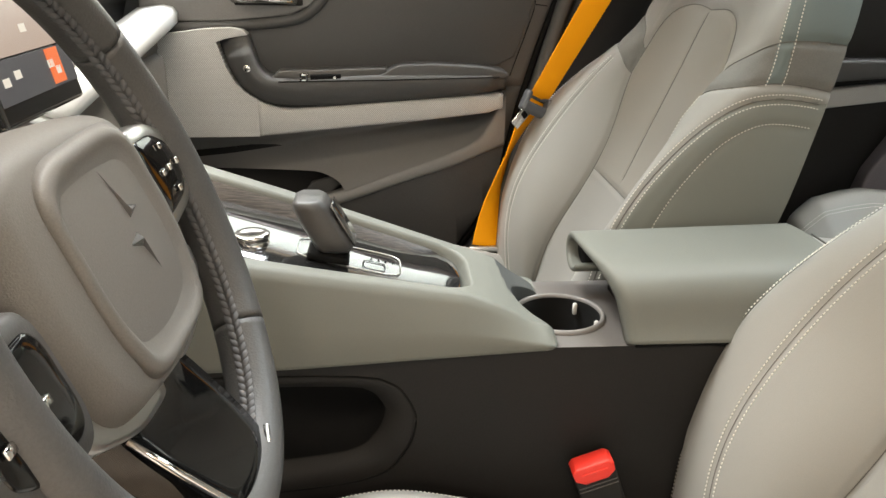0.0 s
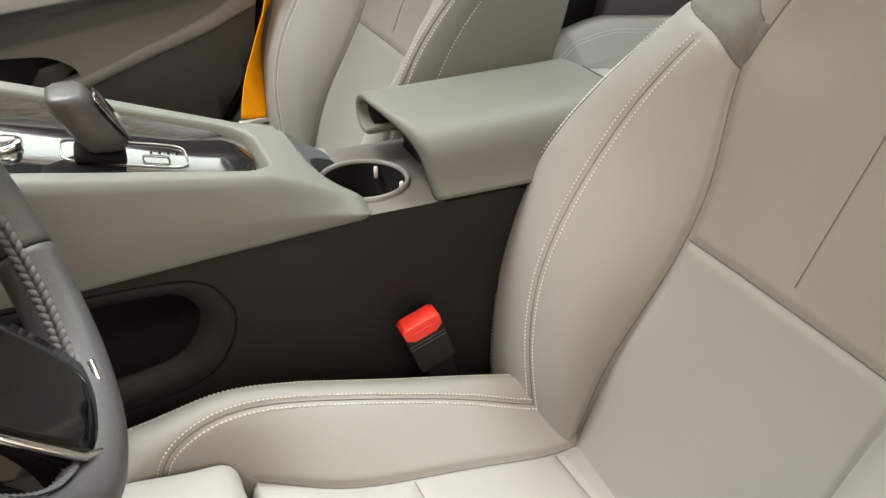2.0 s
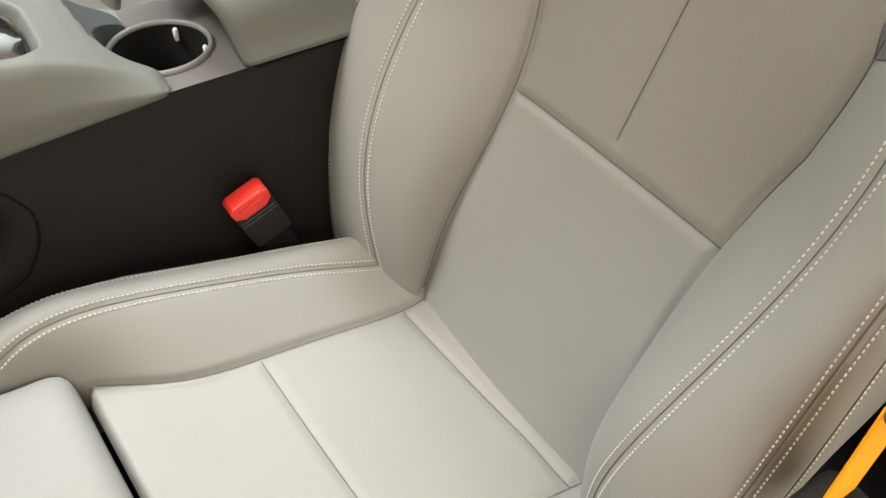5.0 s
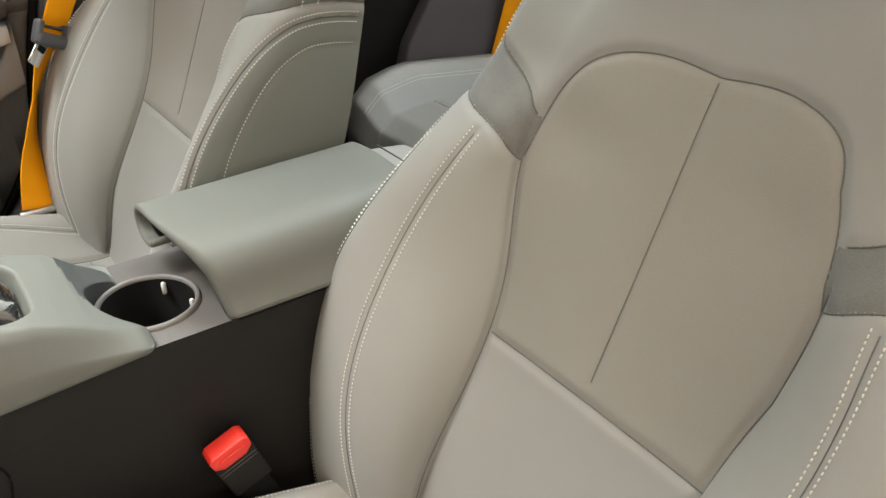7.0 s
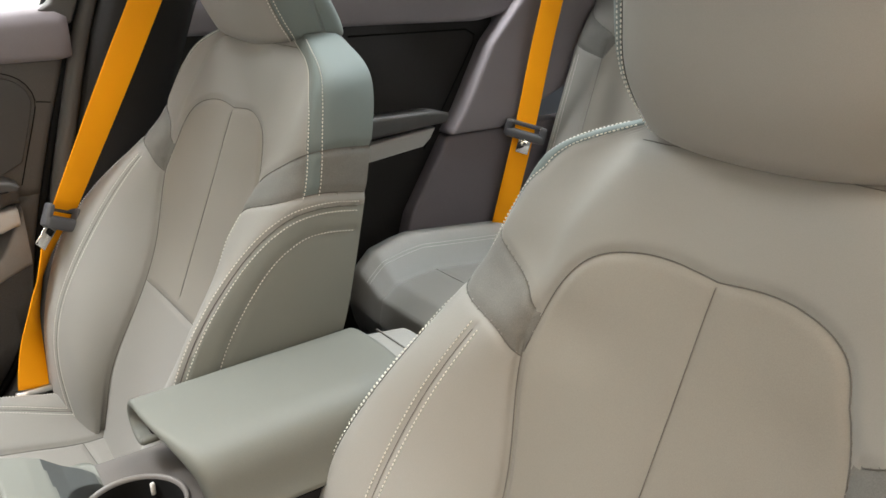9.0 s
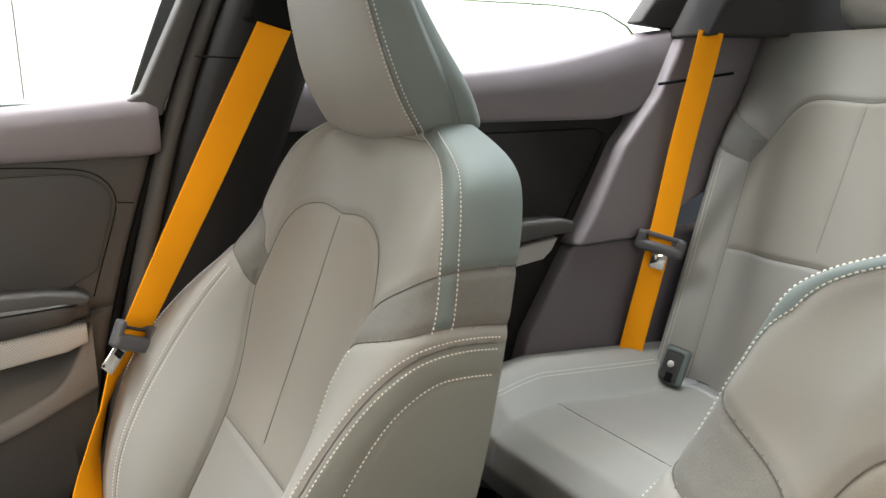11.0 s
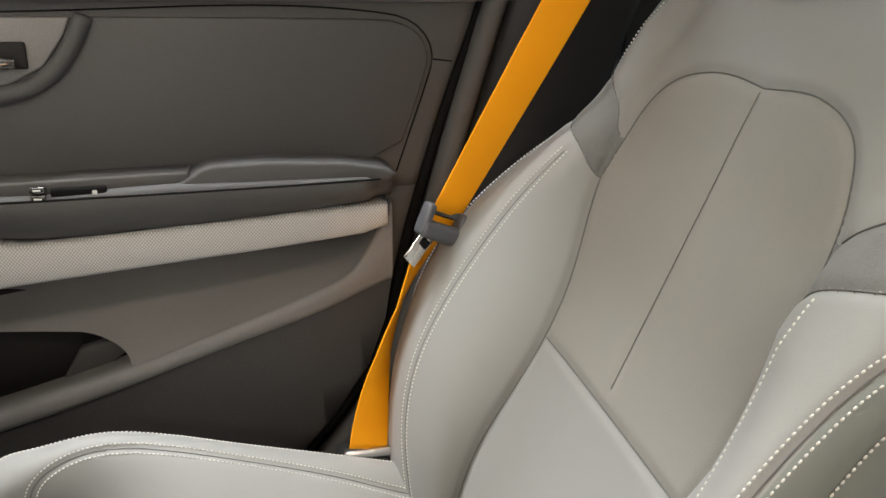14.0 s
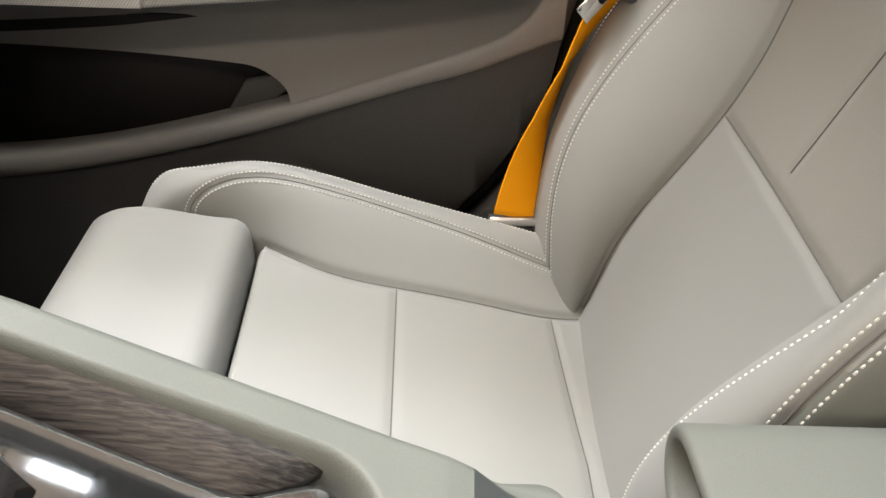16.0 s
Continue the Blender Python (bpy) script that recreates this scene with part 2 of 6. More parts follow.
def prism(poly, axis, lo, hi, bevel=0.0, seg=2):
    """A polygon pushed along an axis from lo to hi. poly: pairs in the other two axes, in the order xyz."""
    bm = bmesh.new()
    k = "xyz".index(axis)

    def put(p, w):
        c = list(p)
        c.insert(k, w)
        return bm.verts.new(c)
    a, b = [put(p, lo) for p in poly], [put(p, hi) for p in poly]
    n = len(poly)
    bm.faces.new(a)
    bm.faces.new(b[::-1])
    for i in range(n):
        bm.faces.new((a[i], b[i], b[(i + 1) % n], a[(i + 1) % n]))
    bmesh.ops.recalc_face_normals(bm, faces=bm.faces)
    if bevel:
        bmesh.ops.bevel(bm, geom=bm.edges[:], offset=bevel, segments=seg, profile=0.6, affect="EDGES", clamp_overlap=True)
    return bm


def loft(rings, closed=True, caps=True):
    bm = bmesh.new()
    vs = [[bm.verts.new(tuple(map(float, p))) for p in r] for r in rings]
    n = len(vs[0])
    for a, b in zip(vs, vs[1:]):
        for i in range(n if closed else n - 1):
            j = (i + 1) % n
            bm.faces.new((a[i], a[j], b[j], b[i]))
    if caps and closed:
        bm.faces.new(vs[0][::-1])
        bm.faces.new(vs[-1])
    bmesh.ops.recalc_face_normals(bm, faces=bm.faces)
    return bm


def tube(pts, r, n=10, flat=1.0, up=(0, 0, 1)):
    pts = [Vector(p) for p in pts]
    rings = []
    for i, p in enumerate(pts):
        t = (pts[min(i + 1, len(pts) - 1)] - pts[max(i - 1, 0)]).normalized()
        a = t.cross(Vector(up))
        a = a.normalized() if a.length > 1e-4 else Vector((1, 0, 0))
        b = t.cross(a).normalized()
        rr = r[i] if isinstance(r, (list, tuple)) else r
        rings.append([p + a * math.cos(6.28319 * k / n) * rr + b * math.sin(6.28319 * k / n) * rr * flat for k in range(n)])
    return loft(rings)


def smooth_path(pts, n=40):
    pts = np.array(pts, float)
    d = np.concatenate([[0], np.cumsum(np.linalg.norm(np.diff(pts, axis=0), axis=1))])
    t = np.linspace(0, d[-1], n)
    return np.stack([spl(d, pts[:, k])(t) for k in range(pts.shape[1])], -1)


def ribbon(pts, width_dirs, w, thick=0.0012):
    """A flat band along pts; width_dirs: the direction of its width at each point."""
    rings = []
    pts = [Vector(p) for p in pts]
    for i, p in enumerate(pts):
        t = (pts[min(i + 1, len(pts) - 1)] - pts[max(i - 1, 0)]).normalized()
        a = Vector(width_dirs[i])
        a = (a - t * a.dot(t)).normalized()
        n = t.cross(a).normalized()
        ww = w[i] if isinstance(w, (list, tuple)) else w
        ring = []
        for s, q in ((-1, -1), (-0.96, -1.6), (0, -1.3), (0.96, -1.6), (1, -1), (1, 1), (0.96, 1.6), (0, 1.3), (-0.96, 1.6), (-1, 1)):
            ring.append(p + a * s * ww / 2 + n * q * thick / 2)
        rings.append(ring)
    return loft(rings)


# ---- upholstery: panelled surfaces with seams and thread ----


def surface_normals(P):
    du, dv = np.gradient(P, axis=0), np.gradient(P, axis=1)
    n = np.cross(du, dv)
    return n / (np.linalg.norm(n, axis=-1, keepdims=True) + 1e-12)


def nearest(cloud, Q):
    return np.array([((cloud - q) ** 2).sum(-1).argmin() for q in Q])


def seam_tube(Q, r, parent):
    part("seam", tube([tuple(q) for q in Q[::2]], r, 6), M_SEAM, parent, recalc=False)


def panelled(pt, us, vs, seams, panel_of, parent, outward, groove=0.0036, width=0.0054):
    """Meshes the surface pt(u, v) as one mesh a panel. seams: lists of (u, v, depth). panel_of(u, v): name and material."""
    U, V = np.meshgrid(us, vs, indexing="ij")
    P = pt(U, V)
    Nn = surface_normals(P)
    if (Nn[len(us) // 2, len(vs) // 2] @ np.array(outward)) < 0:
        Nn = -Nn
    flat, nn = P.reshape(-1, 3).copy(), Nn.reshape(-1, 3)
    cell = np.median(np.linalg.norm(np.diff(P, axis=0), axis=-1))
    cell2 = np.median(np.linalg.norm(np.diff(P, axis=1), axis=-1))
    best = np.full(len(flat), 9.0)
    depth = np.zeros(len(flat))
    target = flat.copy()
    for u, v, dep in seams:
        Q = pt(np.asarray(u, float), np.asarray(v, float))
        idx = np.where((((flat[:, None, :] - Q[None, ::6]) ** 2).sum(-1).min(1)) < 0.03 ** 2)[0]
        if not len(idx):
            continue
        D = np.linalg.norm(flat[idx, None, :] - Q[None], axis=-1)
        k = D.argmin(1)
        dm = D[np.arange(len(idx)), k]
        g = dep * groove * np.exp(-(dm / width) ** 2)
        depth[idx] = np.maximum(depth[idx], g)
        near = (dm < 0.55 * max(cell, cell2)) & (dep == 0.7)
        sel = near & (dm < best[idx])
        target[idx[sel]] = Q[k[sel]]
        best[idx[sel]] = dm[sel]
        depth[idx[sel]] = np.maximum(depth[idx[sel]], dep * groove)
    out = target - nn * depth[:, None]
    for u, v, dep in seams:
        if dep <= 0.28 or dep > 1.5:
            continue
        Q = pt(np.asarray(u, float), np.asarray(v, float))
        k = nearest(flat, Q)
        seam_tube(Q - nn[k] * (dep * groove - 0.0006), 0.0006 if dep > 0.5 else 0.0004, parent)
    nu, nv = len(us), len(vs)
    groups = {}
    for i in range(nu - 1):
        for j in range(nv - 1):
            uc, vc = (us[i] + us[i + 1]) / 2, (vs[j] + vs[j + 1]) / 2
            groups.setdefault(panel_of(uc, vc), []).append((i * nv + j, (i + 1) * nv + j, (i + 1) * nv + j + 1, i * nv + j + 1))
    flip = float(np.cross(P[1, 0] - P[0, 0], P[0, 1] - P[0, 0]) @ Nn[0, 0]) < 0
    made = []
    for (name, material), faces in groups.items():
        if name is None:
            continue
        used = sorted({k for f in faces for k in f})
        re = {k: i for i, k in enumerate(used)}
        fs = [tuple(re[k] for k in (f[::-1] if flip else f)) for f in faces]
        made.append(from_arrays(name, out[used], fs, material, parent))
    return made


def stitches(pt, u, v, offsets, parent, outward_ref, pitch=0.0046, size=(0.0032, 0.0014, 0.0012), lift=0.0004, name="stitching", material=None):
    """Rows of thread stitches beside a seam, one mesh."""
    u, v = np.asarray(u, float), np.asarray(v, float)
    Q = pt(u, v)
    e = 1e-3
    Nn = np.cross(pt(u + e, v) - Q, pt(u, v + e) - Q)
    Nn /= np.linalg.norm(Nn, axis=-1, keepdims=True) + 1e-12
    if (Nn[len(Nn) // 2] @ np.array(outward_ref)) < 0:
        Nn = -Nn
    T = np.gradient(Q, axis=0)
    T /= np.linalg.norm(T, axis=-1, keepdims=True) + 1e-12
    B = np.cross(Nn, T)
    verts, faces = [], []
    for off in offsets:
        C = Q + B * off
        d = np.concatenate([[0], np.cumsum(np.linalg.norm(np.diff(C, axis=0), axis=1))])
        for s in np.arange(pitch / 2, d[-1], pitch):
            c, t, b, n = [np.array([np.interp(s, d, A[:, k]) for k in range(3)]) for A in (C, T, B, Nn)]
            c = c + n * lift
            L, Wd, H = (x / 2 for x in size)
            o = len(verts)
            for sl, sw in ((-1, 0), (-0.6, -1), (0.6, -1), (1, 0), (0.6, 1), (-0.6, 1)):
                verts.append(c + t * sl * L + b * sw * Wd - n * H)
            for sl in (-0.55, 0.55):
                verts.append(c + t * sl * L + n * H)
            faces += [tuple(o + k for k in f) for f in ((0, 1, 6), (1, 2, 7, 6), (2, 3, 7), (3, 4, 7), (4, 5, 6, 7), (5, 0, 6))]
    return from_arrays(name, verts, faces, material or M_THREAD, parent, "pale contrast thread")

# ---- front seats ----
BH = [-0.08, 0.0, 0.1, 0.2, 0.3, 0.38, 0.44, 0.48, 0.52, 0.56, 0.60, 0.63, 0.65]
B_XC = spl(BH, [-0.03, 0.0, 0.038, 0.079, 0.122, 0.157, 0.183, 0.200, 0.2185, 0.238, 0.256, 0.273, 0.295])
B_AM = spl(BH, [0.155, 0.150, 0.138, 0.131, 0.142, 0.164, 0.170, 0.165, 0.160, 0.146, 0.115, 0.065, 0.030])
B_XM = spl(BH, [-0.03, 0.0, 0.024, 0.073, 0.122, 0.150, 0.173, 0.191, 0.210, 0.230, 0.250, 0.269, 0.292])
B_AS = spl(BH, [0.175, 0.180, 0.191, 0.208, 0.221, 0.219, 0.208, 0.205, 0.203, 0.194, 0.168, 0.106, 0.052])
B_XS = spl(BH, [-0.03, -0.036, -0.043, -0.022, 0.038, 0.097, 0.150, 0.190, 0.212, 0.236, 0.259, 0.281, 0.305])
B_W = spl(BH, [0.250, 0.266, 0.280, 0.284, 0.281, 0.272, 0.262, 0.256, 0.250, 0.240, 0.208, 0.132, 0.070])
B_XB = spl(BH, [0.128, 0.147, 0.172, 0.206, 0.243, 0.268, 0.287, 0.298, 0.309, 0.318, 0.322, 0.323, 0.323])
B_X2 = spl(BH, [-0.040, -0.043, -0.024, 0.0, 0.038, 0.102, 0.165, 0.198, 0.215, 0.234, 0.256, 0.280, 0.305])
B_SWELL = lin([-0.08, 0.05, 0.15, 0.30, 0.40, 0.47, 0.53], [0.0, 0.6, 1.0, 1.0, 0.75, 0.2, 0.0])
B_SHOULDER = lin([0.40, 0.47, 0.58, 0.64], [0.0, 1.0, 1.0, 0.0])
SK = np.array([0.0, 0.42, 0.62, 0.74, 0.86, 1.0])
S_MS, S_ST, S_S2 = 0.42, 0.62, 0.74


def section(K, vals, s, odd):
    """vals: (..., n) knot values over s >= 0; even (depth) or odd (width) in s."""
    n = len(K)
    full_k = np.concatenate([-K[:0:-1], K])
    full_v = np.concatenate([(-1 if odd else 1) * vals[..., :0:-1], vals], -1)
    m, h = len(full_k), np.diff(full_k)
    A = np.eye(m)
    for i in range(1, m - 1):
        A[i, i - 1:i + 2] = h[i - 1], 2 * (h[i - 1] + h[i]), h[i]
    sl = np.diff(full_v, axis=-1) / h
    b = np.zeros(full_v.shape)
    b[..., 1:-1] = 6 * np.diff(sl, axis=-1)
    mm = np.linalg.solve(A, b[..., None])[..., 0]
    j = np.clip(np.searchsorted(full_k, s) - 1, 0, m - 2)
    t0, t1 = full_k[j], full_k[j + 1]
    H = t1 - t0
    take = lambda arr, jj: np.take_along_axis(arr, jj[..., None], -1)[..., 0]
    m0, m1, v0, v1 = take(mm, j), take(mm, j + 1), take(full_v, j), take(full_v, j + 1)
    return (m0 * (t1 - s) ** 3 + m1 * (s - t0) ** 3) / (6 * H) + (v0 / H - m0 * H / 6) * (t1 - s) + (v1 / H - m1 * H / 6) * (s - t0)


def seamed_section(K, vals, s, odd, n_in, power):
    """A section with a crease at knot n_in: a plain insert inside it, a spline beyond it."""
    q, sg = np.abs(s), np.where(s < 0, -1.0, 1.0)
    k0 = K[n_in]
    t = np.clip(q / k0, 0, 1)
    inner = vals[..., n_in] * t if odd else vals[..., 0] + (vals[..., n_in] - vals[..., 0]) * t ** power
    Ko, Vo = K[n_in:], vals[..., n_in:]
    m, h = len(Ko), np.diff(Ko)
    A = np.eye(m)
    for i in range(1, m - 1):
        A[i, i - 1:i + 2] = h[i - 1], 2 * (h[i - 1] + h[i]), h[i]
    b = np.zeros(Vo.shape)
    b[..., 1:-1] = 6 * np.diff(np.diff(Vo, axis=-1) / h, axis=-1)
    mm = np.linalg.solve(A, b[..., None])[..., 0]
    u = np.clip(q, k0, 1.0)
    j = np.clip(np.searchsorted(Ko, u) - 1, 0, m - 2)
    t0, t1 = Ko[j], Ko[j + 1]
    H = t1 - t0
    take = lambda arr, jj: np.take_along_axis(arr, jj[..., None], -1)[..., 0]
    m0, m1, v0, v1 = take(mm, j), take(mm, j + 1), take(Vo, j), take(Vo, j + 1)
    outer = (m0 * (t1 - u) ** 3 + m1 * (u - t0) ** 3) / (6 * H) + (v0 / H - m0 * H / 6) * (t1 - u) + (v1 / H - m1 * H / 6) * (u - t0)
    r = np.where(q < k0, inner, outer)
    return r * sg if odd else r


B_NARROW = lin([0.33, 0.42, 0.48, 0.55], [0.0, 1.0, 1.0, 0.0])
B_SLIM = lin([-0.08, 0.05, 0.29, 0.40], [0.6, 1.0, 1.0, 0.0])


def back_pt(s, h, slim=0.0):
    """slim: how far the bolster on the side of falling y is drawn in, 0 to 1; below 0 the upper insert is narrower there."""
    s, h = np.broadcast_arrays(np.asarray(s, float), np.asarray(h, float))
    xc, am, xm, a_s, xs, w, xb, x2 = (f(h) for f in (B_XC, B_AM, B_XM, B_AS, B_XS, B_W, B_XB, B_X2))
    swell = B_SWELL(h) * (s > 0)
    w, x2 = w + 0.016 * swell + 0.009 * B_SHOULDER(h) * (s > 0), x2 - 0.018 * swell
    lean = slim * B_SLIM(h) * (s < 0)
    am = am + 0.014 * min(slim, 0.0) * B_NARROW(h) * (s < 0)
    lean = np.maximum(lean, 0.0)
    am, a_s, xs = am + 0.024 * lean, a_s + 0.014 * lean, xs + 0.014 * lean
    A = np.stack([0 * h, am, a_s, w - 0.006, w, w - 0.010], -1)
    X = np.stack([xc, xm, xs, x2, x2 + (xb - x2) * 0.5, xb], -1)
    b = np.clip((h - 0.395) / 0.085, 0, 1)
    b = b * b * (3 - 2 * b)
    x = (1 - b) * seamed_section(SK, X, s, False, 1, 2.0) + b * section(SK, X, s, False)
    a = (1 - b) * seamed_section(SK, A, s, True, 1, 1.0) + b * section(SK, A, s, True)
    return np.stack([x, a, h], -1)


SUEDE_LO = spl([0.0, 0.42, 0.57, 0.68, 0.74, 0.80, 0.88, 1.0], [0.403, 0.405, 0.430, 0.444, 0.450, 0.453, 0.450, 0.441])
SUEDE_HI = spl([0.30, 0.42, 0.48, 0.54, 0.63, 0.72, 0.80, 0.90, 1.0], [0.432, 0.450, 0.4570, 0.4650, 0.480, 0.497, 0.503, 0.501, 0.497])
# the lines of the shoulder strip and of the stitched bolster edge
STRIP_H = [0.440, 0.455, 0.475, 0.497, 0.530, 0.555, 0.570, 0.585, 0.600, 0.614, 0.640]
STRIP_A = spl(STRIP_H, [0.790, 0.783, 0.767, 0.752, 0.734, 0.704, 0.668, 0.632, 0.590, 0.545, 0.500])
STRIP_B = spl(STRIP_H, [0.830, 0.824, 0.810, 0.798, 0.784, 0.770, 0.758, 0.747, 0.733, 0.716, 0.690])
STRIP_UP = lin([0.53, 0.57, 0.600, 0.62], [0.0, 0.03, 0.10, 0.14])


def strip_a(h, sg):
    return STRIP_A(h) + (STRIP_UP(h) if sg > 0 else 0.0)


def strip_b(h, sg):
    return STRIP_B(h) + (0.55 * STRIP_UP(h) if sg > 0 else 0.0)


S2_H = lin([0.0, 0.735, 0.745, 0.762, 0.790, 0.850, 1.0], [0.0, 0.0, 0.395, 0.418, 0.432, 0.435, 0.427])
ARCH = spl([0.0, 0.060, 0.130, 0.200, 0.262, 0.319, 0.361, 0.390, 0.42], [0.5225, 0.5255, 0.5270, 0.5235, 0.516, 0.501, 0.476, 0.445, 0.405])
S_MID = 0.244


def back_panel(s, h):
    q = abs(s)
    if q < S_MS and h < float(ARCH(q)):
        return ("backrest_lower_insert", M_SEAT) if h < S_MID else ("backrest_upper_insert", M_INSERT)
    side = "left" if s < 0 else "right"
    if h < SUEDE_LO(q):
        return ("bolster_side_" + side, M_FLANK) if h < float(S2_H(q)) and q > S_S2 else ("bolster_" + side, M_SEAT)
    if float(strip_a(h, s)) < q < float(strip_b(h, s)):
        return ("shoulder_strip_" + side, M_SIDE)
    if h < SUEDE_HI(q):
        return ("suede_patch_" + side, M_SUEDE)
    if q > float(strip_a(h, s)):
        return ("shoulder_side_" + side, M_SIDE)
    return ("shoulder_panel", M_SEAT)


def edge_line(h0, ss, hh, n=220):
    """A line up the bolster that turns out to the back edge: knots s, h from the height h0 upwards."""
    p = smooth_path([(ss[0], h0)] + list(zip(ss, hh)), n)
    return p[:, 0], p[:, 1]


def build_backrest(parent, edge, dart, rows, slim):
    """edge: where the stitched line runs on the side of falling y and of rising y; dart: how far the middle tuck leans; rows: thread rows of the first line; slim: see back_pt."""
    def skin(a, b):
        return back_pt(a, b, slim)

    us, vs = np.linspace(-1, 1, 401), np.concatenate([np.arange(-0.08, 0.5805, 0.003), np.linspace(0.583, 0.65, 30)])
    seams = []
    hm = np.linspace(-0.08, 0.42, 160)
    q = np.linspace(-0.42, 0.42, 160)
    hst = np.linspace(-0.06, 0.428, 150)
    st = {-1: np.full(150, edge[0]), 1: np.full(150, edge[1])}
    s2 = edge_line(-0.05, [0.735, 0.735, 0.738, 0.748, 0.770, 0.815, 0.880, 0.98], [0.15, 0.30, 0.370, 0.405, 0.423, 0.433, 0.433, 0.426])
    s3 = edge_line(-0.05, [0.797, 0.797, 0.802, 0.812, 0.838, 0.880, 0.98], [0.15, 0.30, 0.350, 0.383, 0.400, 0.404, 0.397])
    hs = np.linspace(0.450, 0.622, 90)
    strips = {sg: (strip_a(hs, sg), strip_b(hs, sg)) for sg in (-1, 1)}
    for sg in (-1, 1):
        seams.append((np.full(160, sg * S_MS), hm, 1.0))
        if sg > 0 or len(rows) > 1:
            seams.append((sg * st[sg], hst, 0.5))
        k = np.linspace(0.42, 1.0, 120)
        seams.append((sg * k, SUEDE_LO(k), 0.7))
        seams.append((sg * k, SUEDE_HI(k), 0.7))
        seams.append((sg * s2[0], s2[1], 0.6))
        seams.append((sg * s3[0], s3[1], 0.4))
        for k in strips[sg]:
            seams.append((sg * k, hs, 0.28))
    seams.append((q, ARCH(np.abs(q)), 0.9))
    seams.append((q, np.full(160, S_MID), 0.8))
    seams.append((np.linspace(dart, 0.0, 110), np.linspace(0.262, 0.521, 110), 0.34))
    k = np.linspace(-0.56, 0.56, 120)
    seams.append((k, 0.6165 - 0.004 * np.abs(k / 0.56) ** 3, 0.5))
    panelled(skin, us, vs, seams, back_panel, parent, (-1, 0, 0.3))
    for sg in (-1, 1):
        stitches(skin, sg * st[sg], hst, (-0.0062, 0.0062) if sg > 0 else rows, parent, (-1, 0, 0.2))
        stitches(skin, sg * s2[0], s2[1], (-0.0058, 0.0058), parent, (-1, 0, 0.2))
        stitches(skin, sg * s3[0], s3[1], (0.0,), parent, (-1, 0, 0.2))
    for sg in (-1, 1):
        for k in strips[sg]:
            stitches(skin, sg * k, hs, (0.0015 * sg,), parent, (-0.5, sg, 0.2))
    # rear shell
    rings = []
    for h in np.linspace(-0.08, 0.65, 40):
        w, xb = float(B_W(h)) - 0.012, float(B_XB(h))
        rings.append([(xb + 0.045 * (1 - (y / w) ** 2), y, h) for y in np.linspace(-w, w, 25)])
    bm = loft(rings, closed=False, caps=False)
    part("back_shell", bm, M_BACK, parent, "dark grey seat back shell")
    top = [tuple(back_pt(s, 0.65)) for s in np.linspace(-1, 1, 40)]
    bm = bmesh.new()
    f = [bm.verts.new(p) for p in top]
    w, xb = float(B_W(0.65)) - 0.012, float(B_XB(0.65))
    f += [bm.verts.new((xb + 0.045 * (1 - (y / w) ** 2), y, 0.65)) for y in np.linspace(w, -w, 13)]
    bm.faces.new(f)
    part("backrest_top", bm, M_SEAT, parent)


CX = [0.04, -0.03, -0.10, -0.20, -0.30, -0.38, -0.45, -0.505, -0.540]
CX_ = CX[::-1]
C_AI = spl(CX_, [0.150, 0.138, 0.134, 0.134, 0.148, 0.185, 0.196, 0.195, 0.190][::-1])
C_ZI = spl(CX_, [-0.012, -0.010, 0.005, 0.024, 0.037, 0.044, 0.044, 0.020, -0.050][::-1])
C_AS = spl(CX_, [0.182, 0.184, 0.192, 0.200, 0.205, 0.204, 0.197, 0.190, 0.186][::-1])
C_ZS = spl(CX_, [0.010, 0.023, 0.047, 0.079, 0.106, 0.116, 0.100, 0.050, -0.030][::-1])
C_ZK = spl(CX_, [0.035, 0.046, 0.060, 0.082, 0.107, 0.121, 0.112, 0.072, -0.030][::-1])
KC = np.array([0.0, 0.48, 0.64, 0.76, 0.88, 1.0])


def cush_shear(x, a):
    return np.interp(x, [-0.60, -0.40, -0.22, -0.035, 0.04], [0.07, 0.07, 0.05, 0.085, 0.085]) * np.clip(0.17 - a, 0, 0.24)


def cush_pt(s, x):
    s, x = np.broadcast_arrays(np.asarray(s, float), np.asarray(x, float))
    ai, zi, a_s, zs, zk = (f(x) for f in (C_AI, C_ZI, C_AS, C_ZS, C_ZK))
    A = np.stack([0 * x, ai, a_s, a_s + 0.030, a_s + 0.056, a_s + 0.046], -1)
    Z = np.stack([zi - 0.006, zi, zs, zk - 0.002, np.minimum(zk - 0.045, 0.06), -0.12 + 0 * x], -1)
    a = seamed_section(KC, A, s, True, 1, 1.0)
    lip = 0.035 * np.clip((-0.360 - x) / 0.012, 0, 1) ** 2 * (np.abs(s) < 0.481)
    return np.stack([x + cush_shear(x, a), a, seamed_section(KC, Z, s, False, 1, 2.0) - lip], -1)


def cush_panel(s, x):
    q = abs(s)
    if q < 0.48:
        if x < -0.372:
            return (None, M_SEAT)
        return ("cushion_front_insert", M_SEAT) if x < -0.210 else (("cushion_mid_insert", M_SEAT) if x < -0.039 else ("cushion_rear_insert", M_SEAT))
    return ("cushion_bolster_" + ("left" if s < 0 else "right"), M_SEAT)


